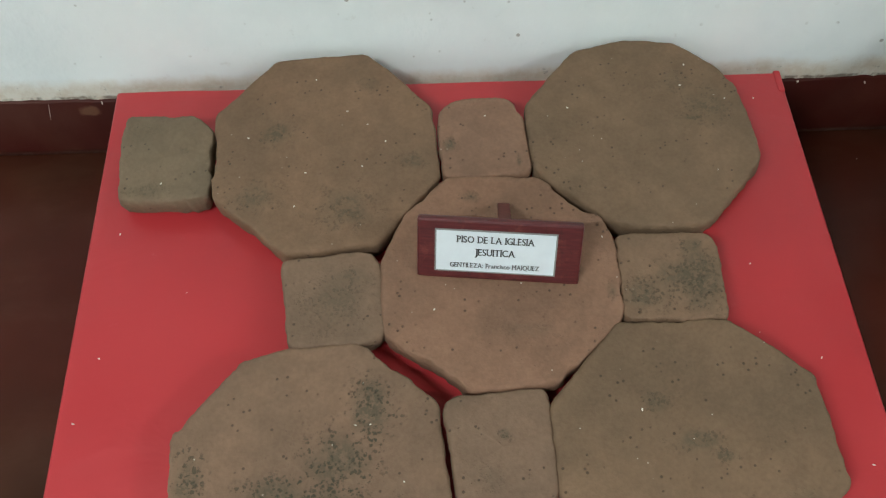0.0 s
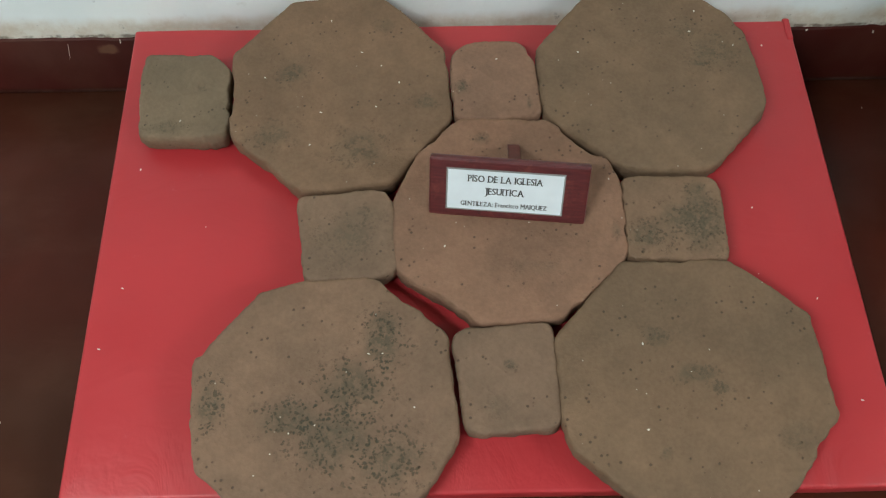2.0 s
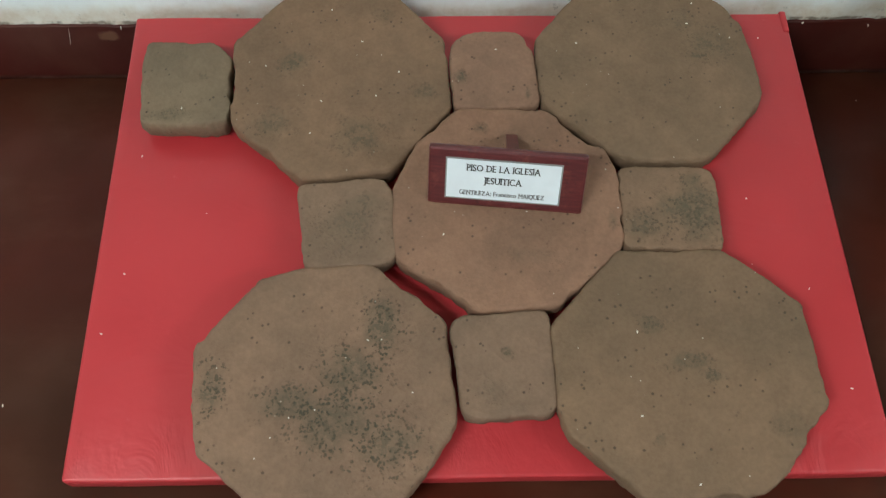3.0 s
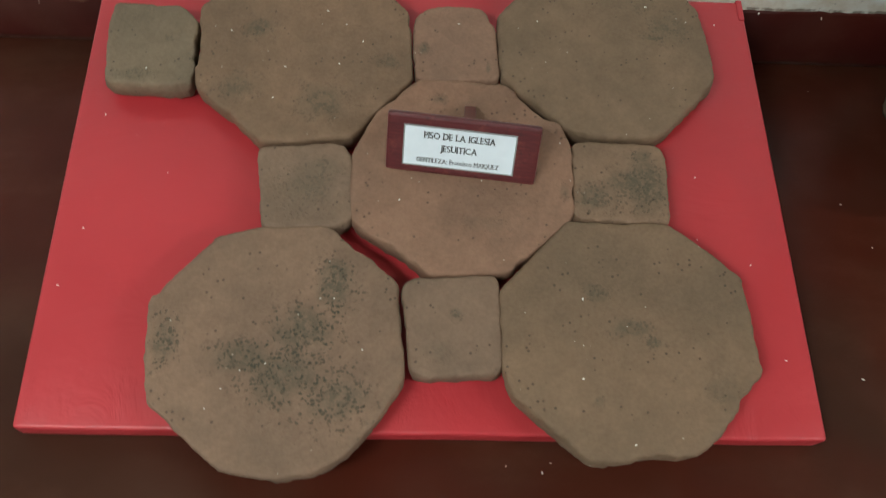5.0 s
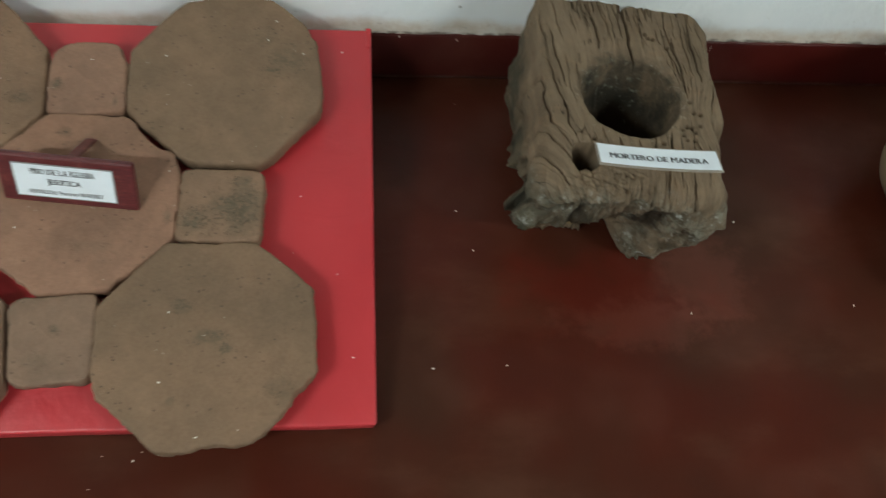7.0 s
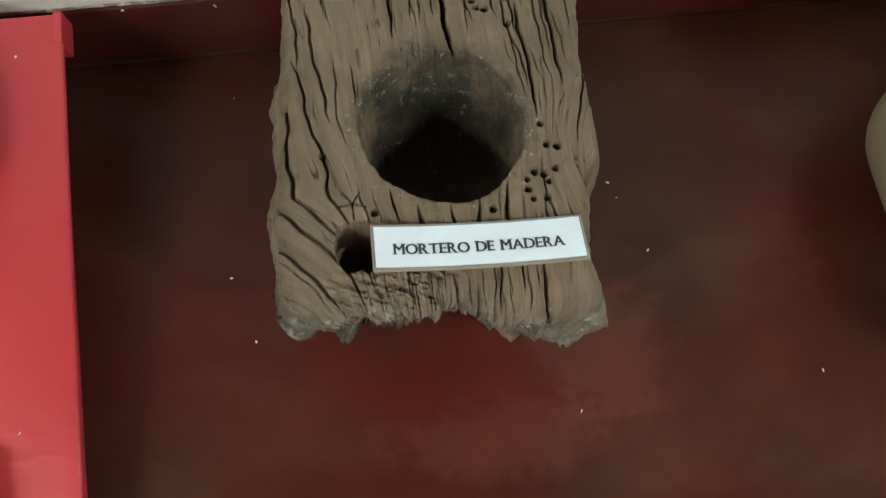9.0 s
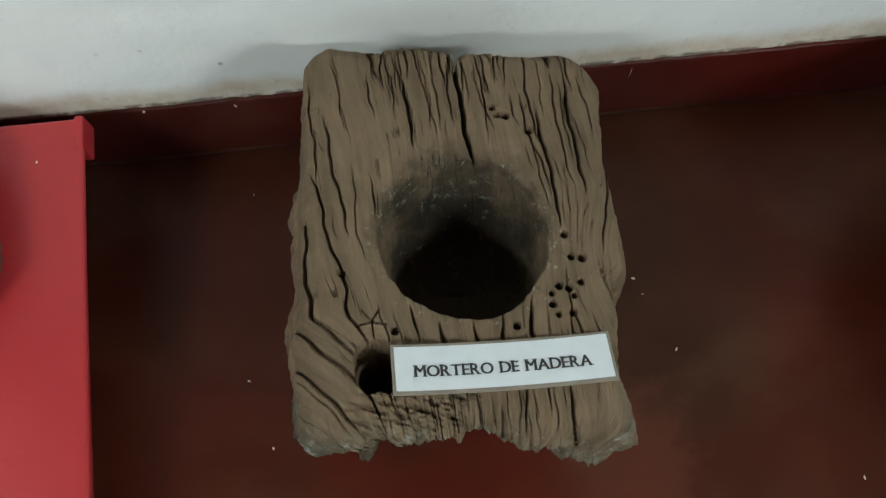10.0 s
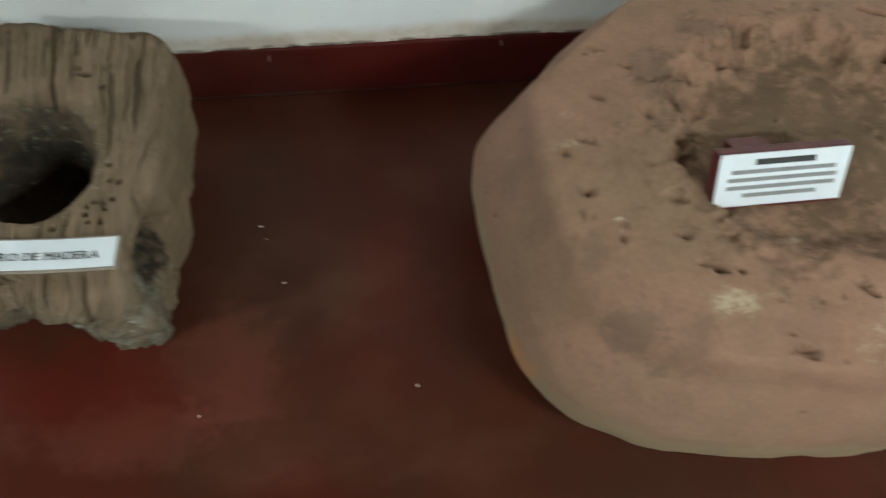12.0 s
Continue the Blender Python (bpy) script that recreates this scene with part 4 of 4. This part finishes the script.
def wooden_mortar():
    cracks = mortar_cracks()
    worms = [(x - MORTAR[0], y - MORTAR[1], r) for x, y, r in ((1.252, 0.908, 0.004), (1.255, 0.880, 0.0038), (1.267, 0.877, 0.0045), (1.235, 0.847, 0.0042), (1.246, 0.843, 0.0042), (1.260, 0.848, 0.0036), (1.224, 0.825, 0.004), (1.245, 0.813, 0.004), (1.196, 1.091, 0.004), (1.200, 1.080, 0.004), (1.210, 1.078, 0.005), (1.235, 1.052, 0.0045), (0.994, 0.882, 0.004), (1.225, 0.838, 0.003), (1.250, 0.833, 0.003), (1.228, 0.812, 0.003), (1.046, 0.815, 0.004), (1.180, 0.805, 0.004))]
    ns, nt = 520, 300
    verts, faces, grain = [], [], []

    def edge_x(t, side):
        # left and right rims, from the front (t = -1) to the back (t = 1), with rounded corners
        y = t * 0.26
        if side < 0:
            x = -0.198 + 0.040 * (t + 1) / 2 + 0.006 * math.sin(3 * t + 1)
        else:
            x = 0.166 + 0.047 * (t + 1) / 2 - 0.006 * math.sin(4 * t) - 0.020 * float(smooth((-0.22 - t) / 0.10)) + 0.018 * float(smooth((-0.72 - t) / 0.2))
        r = 0.034 if t < 0 else (0.060 if side < 0 else 0.075)
        over = max(0.0, abs(y) - (0.26 - r)) / r
        return x - side * r * (1 - math.sqrt(max(0.0, 1 - min(over, 1.0) ** 2))) + 0.003 * fbm(side * 3, t * 5, 2) + 0.0012 * fbm(side * 3, t * 30, 5)

    def edge_y(s, side):
        if side < 0:
            return -0.212 - 0.026 * max(0.0, min(1.0, (s - 0.2) * 4)) - 0.010 * fbm(s * 4, 1, 7) + 0.006 * fbm(s * 14, 2, 2) + 0.0012 * fbm(s * 45, 4, 2)
        notch = 0.010 * math.exp(-((s + 0.63) / 0.05) ** 2) + 0.010 * math.exp(-((s - 0.09) / 0.05) ** 2)
        return 0.288 - 0.034 * max(0.0, min(1.0, s * 0.9 + 0.35)) - notch + 0.004 * fbm(s * 6, 6, 2) + 0.0025 * fbm(s * 28, 6, 4)

    ss = np.linspace(-1, 1, ns + 1)
    yf, yb = np.array([edge_y(s, -1) for s in ss]), np.array([edge_y(s, 1) for s in ss])
    for j in range(nt + 1):
        t = -1 + 2 * j / nt
        xl, xr = edge_x(t, -1), edge_x(t, 1)
        x = xl + (xr - xl) * (ss + 1) / 2
        y = yf + (yb - yf) * (t + 1) / 2
        z, u = mortar_row(x, y, cracks, worms)
        rim = np.minimum((1 - np.abs(ss)) * 0.18, (1 - abs(t)) * 0.25)
        z -= 0.014 * np.clip(1 - rim / 0.020, 0.0, 1.0) ** 2
        z -= (0.004 + 0.026 * float(smooth((-0.45 - t) / 0.3))) * np.clip(1 - (1 + ss) * 0.18 / 0.050, 0.0, 1.0) ** 2
        if t < -0.6:
            z -= 0.030 * ((-0.6 - t) / 0.4) ** 2
        verts += list(zip(x.tolist(), y.tolist(), z.tolist()))
        grain += list(zip(u.tolist(), y.tolist(), z.tolist()))
    w = ns + 1
    for j in range(nt):
        for i in range(ns):
            a = j * w + i
            faces.append((a, a + 1, a + w + 1, a + w))
    loop = [i for i in range(ns)] + [j * w + ns for j in range(nt)] + [nt * w + i for i in range(ns, 0, -1)] + [j * w for j in range(nt, 0, -1)]
    # sides: eroded, drawn in at the front, standing on two broken feet
    levels = 36
    prev, n = loop, len(loop)
    for k in range(1, levels + 1):
        f = k / levels
        row = []
        for a in loop:
            x, y, z = verts[a]
            front = max(0.0, min(1.0, (-0.10 - y) / 0.10))
            gap = math.exp(-((x - 0.005) / 0.045) ** 4) * front
            foot = (0.035 + 0.01 * fbm(x * 30, 0, 0)) * gap + 0.015 * front * max(0.0, fbm(x * 26, 5, 0))
            zz = z + (foot - z) * f
            r = math.hypot(x, y)
            dx, dy = x / r, y / r
            hump = math.sin(math.pi * min(1, f * 1.1))
            side = min(1.0, abs(x) / 0.17)
            left = 1.0 if x < 0 else 0.35
            out = 0.024 * hump * side * left - (0.028 if x < 0 else 0.045) * f * f
            if x < 0:
                out += 0.012 * side * math.exp(-((y + 0.01) / 0.12) ** 2) * math.sin(math.pi * min(1.0, f * 1.25)) - 0.016 * front * f
                out += 0.020 * side * math.exp(-((zz - 0.11) / 0.07) ** 2) * (1 - 0.6 * front)
            else:
                # the flank leans out under the knot
                out += 0.012 * side * hump + 0.025 * side * float(smooth((-0.05 - y) / 0.05)) * float(smooth(f / 0.35)) * (1 - 0.6 * f)
            out += (0.022 * fbm(x * 9 + 4, y * 9, zz * 7) * min(1, f * 4) + 0.005 * fbm(x * 34, y * 34, zz * 20) * min(1, f * 5)) * (1.0 if x < 0.1 or front > 0 else 0.4)
            out -= 0.10 * max(0.0, fbm(x * 8, y * 8 + 3, zz * 7) - 0.15) * side * left
            # a rotted knot hole high on one flank
            if x > 0.1:
                e = ((y + 0.120) / 0.045) ** 4 + ((zz - 0.270) / 0.052) ** 4
                out -= math.exp(-e) * (0.034 + 0.020 * fbm(y * 60, zz * 30, 2))
            dy -= 0.35 * front
            # front face: lobes above, hollowed foot
            lobe = 0.012 * front * math.sin(math.pi * min(1, f * 2.2)) - front * (0.108 - 0.052 * max(0.0, min(1.0, (x + 0.02) / 0.10)) + 0.02 * gap) * f ** 0.9
            lobe += front * min(1, f * 4) * (0.018 * fbm(x * 18 + 3, zz * 18, 8) + 0.007 * fbm(x * 50, zz * 50, 1) + 0.0014 * fbm(x * 130, zz * 90, 1))
            lobe -= 0.055 * front * math.exp(-((x - 0.052) / 0.026) ** 2) * min(1, f * 3) * (1 - f * 0.7)
            lobe += 0.016 * front * math.exp(-(((x - 0.055) / 0.045) ** 2 + ((zz - 0.05) / 0.05) ** 2))
            verts.append((x + dx * out, y + dy * out * (1 - 0.5 * front) - lobe, zz))
            grain.append((grain[a][0] + math.copysign(z - zz, x), y, zz))
            row.append(len(verts) - 1)
        for i in range(n):
            faces.append((prev[i], row[i], row[(i + 1) % n], prev[(i + 1) % n]))
        prev = row
    verts.append((0.0, 0.02, 0.03))
    grain.append((0.0, 0.02, 0.03))
    faces += [(prev[i], len(verts) - 1, prev[(i + 1) % n]) for i in range(n)]
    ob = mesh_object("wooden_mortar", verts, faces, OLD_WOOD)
    ob.data.attributes.new("grain", "FLOAT_VECTOR", "POINT").data.foreach_set("vector", np.array(grain, dtype=np.float32).ravel())
    ob.location = (*MORTAR, 0.0)
    return tagged(ob, "weathered cracked hardwood mortar with a near-black bowl and wormholes", "mortar")


wooden_mortar()


def mortar_sign():
    """A thin bowed card lying on the mortar's top."""
    base = tagged(new("card_sign"), "white printed card sign on grey board, lying on the mortar", "sign")
    base.matrix_world = pose(1.157, 0.760, 0.3605, -10, 2.6, -2.2)

    def bowed(w, h, z0, z1):
        bm = box_bm(-w / 2, w / 2, -h / 2, h / 2, z0, z1)
        bmesh.ops.subdivide_edges(bm, edges=[e for e in bm.edges if abs(e.verts[0].co.x - e.verts[1].co.x) > 0.1], cuts=16, use_grid_fill=True)
        for v in bm.verts:
            v.co.y += 0.0015 * (v.co.x / (w / 2)) ** 2 - 0.0008
            v.co.z += 0.003 * (v.co.x / (w / 2)) ** 2
        return bm

    part("backing", bowed(0.238, 0.058, -0.003, 0.0), CARD_BACK, base, "grey card edge")
    part("paper_label", bowed(0.231, 0.051, 0.0003, 0.0011), CARD, base, "white paper")
    ob = writing("MORTERO DE MADERA", 0.0185, pose(0, -0.0045, 0.0016), INK, base, "text_line", 0.0005, 0.190)
    for v in ob.data.vertices:
        v.co.z += 0.003 * (v.co.x / 0.119) ** 2
        v.co.y += 0.0015 * (v.co.x / 0.119) ** 2


mortar_sign()

# ---- the hollowed stone ----
STONE_AT = (2.335, 0.845)


def hollowed_stone():
    """A big flat-topped stone with blunt facets and a shallow basin."""
    rim = [(1.824, 1.003), (1.826, 0.76), (1.846, 0.625), (1.915, 0.525), (2.04, 0.458), (2.20, 0.420), (2.40, 0.398), (2.62, 0.45), (2.79, 0.57), (2.85, 0.76), (2.84, 0.99), (2.70, 1.16), (2.50, 1.262), (2.15, 1.275), (2.048, 1.203), (1.925, 1.098)]
    count = 420
    xs, ys = smooth_outline([(x - STONE_AT[0], y - STONE_AT[1]) for x, y in rim], 0.04, count)
    # rings from the middle of the basin out over the top and down the flank: share of the rim's reach, height
    top = [(f, 0.405 - 0.030 * max(0.0, (f - 0.55) / 0.3)) for f in np.linspace(0.012, 0.845, 150)]
    flank = [(0.860, 0.371), (0.871, 0.362), (0.881, 0.350), (0.889, 0.335), (0.896, 0.318)] + [(0.896 + 0.104 * (0.6 * math.sin(a) + 0.4 * k), 0.318 - 0.130 * k) for k, a in ((q, q * math.pi / 2) for q in np.linspace(0.08, 1, 14))] + [(0.998, 0.165), (0.994, 0.140), (0.987, 0.112), (0.977, 0.085), (0.962, 0.058), (0.940, 0.030), (0.905, 0.0)]
    verts, faces = [(0, 0, 0.352)], []
    for f, z in top + flank:
        for i in range(count):
            x, y = xs[i] * f, ys[i] * f
            r = math.hypot(xs[i], ys[i])
            ux, uy = xs[i] / r, ys[i] / r
            q = fbm(x * 3.2, y * 3.2, z * 3.2) * 0.010 + fbm(x * 12, y * 12, z * 12) * 0.0022 + fbm(x * 40, y * 40, z * 40) * 0.0010
            if f < 0.86:
                # basin with a broken shoulder, pocked by tool marks and dents further out
                shore = 0.50 + 0.055 * fbm(ux * 2.2, uy * 2.2, 3) + 0.030 * fbm(x * 14, y * 14, 6)
                basin = float(smooth((shore + 0.02 - f) / 0.15))
                pit = max(0.0, fbm(x * 20 + 2, y * 20, 4) - 0.12) * 0.055 * math.exp(-((f - shore + 0.02) / 0.08) ** 2) * (1.0 if y > -0.05 else 0.6)
                dent = max(0.0, fbm(x * 24 + 5, y * 34 + x * 14, 7) - 0.50) * 0.045 * float(smooth((f - 0.48) / 0.1))
                verts.append((x, y, z + q * (1 + basin) - 0.046 * basin - pit - dent))
            else:
                grow = min(1.0, (z / 0.05)) if z < 0.05 else 1.0
                verts.append((x + ux * q * grow, y + uy * q * grow, max(0.0, z + 0.3 * q * grow)))
    for i in range(count):
        faces.append((0, 1 + i, 1 + (i + 1) % count))
    rows = len(top) + len(flank)
    for k in range(rows - 1):
        a = 1 + k * count
        for i in range(count):
            j = (i + 1) % count
            faces.append((a + i, a + count + i, a + count + j, a + j))
    faces.append(tuple(1 + (rows - 1) * count + i for i in reversed(range(count))))
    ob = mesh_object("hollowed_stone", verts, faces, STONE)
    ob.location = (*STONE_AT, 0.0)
    return tagged(ob, "large pinkish sandstone block with a shallow worn basin", "stone basin")


hollowed_stone()
stone_plaque((2.228, 0.738, 0.368))
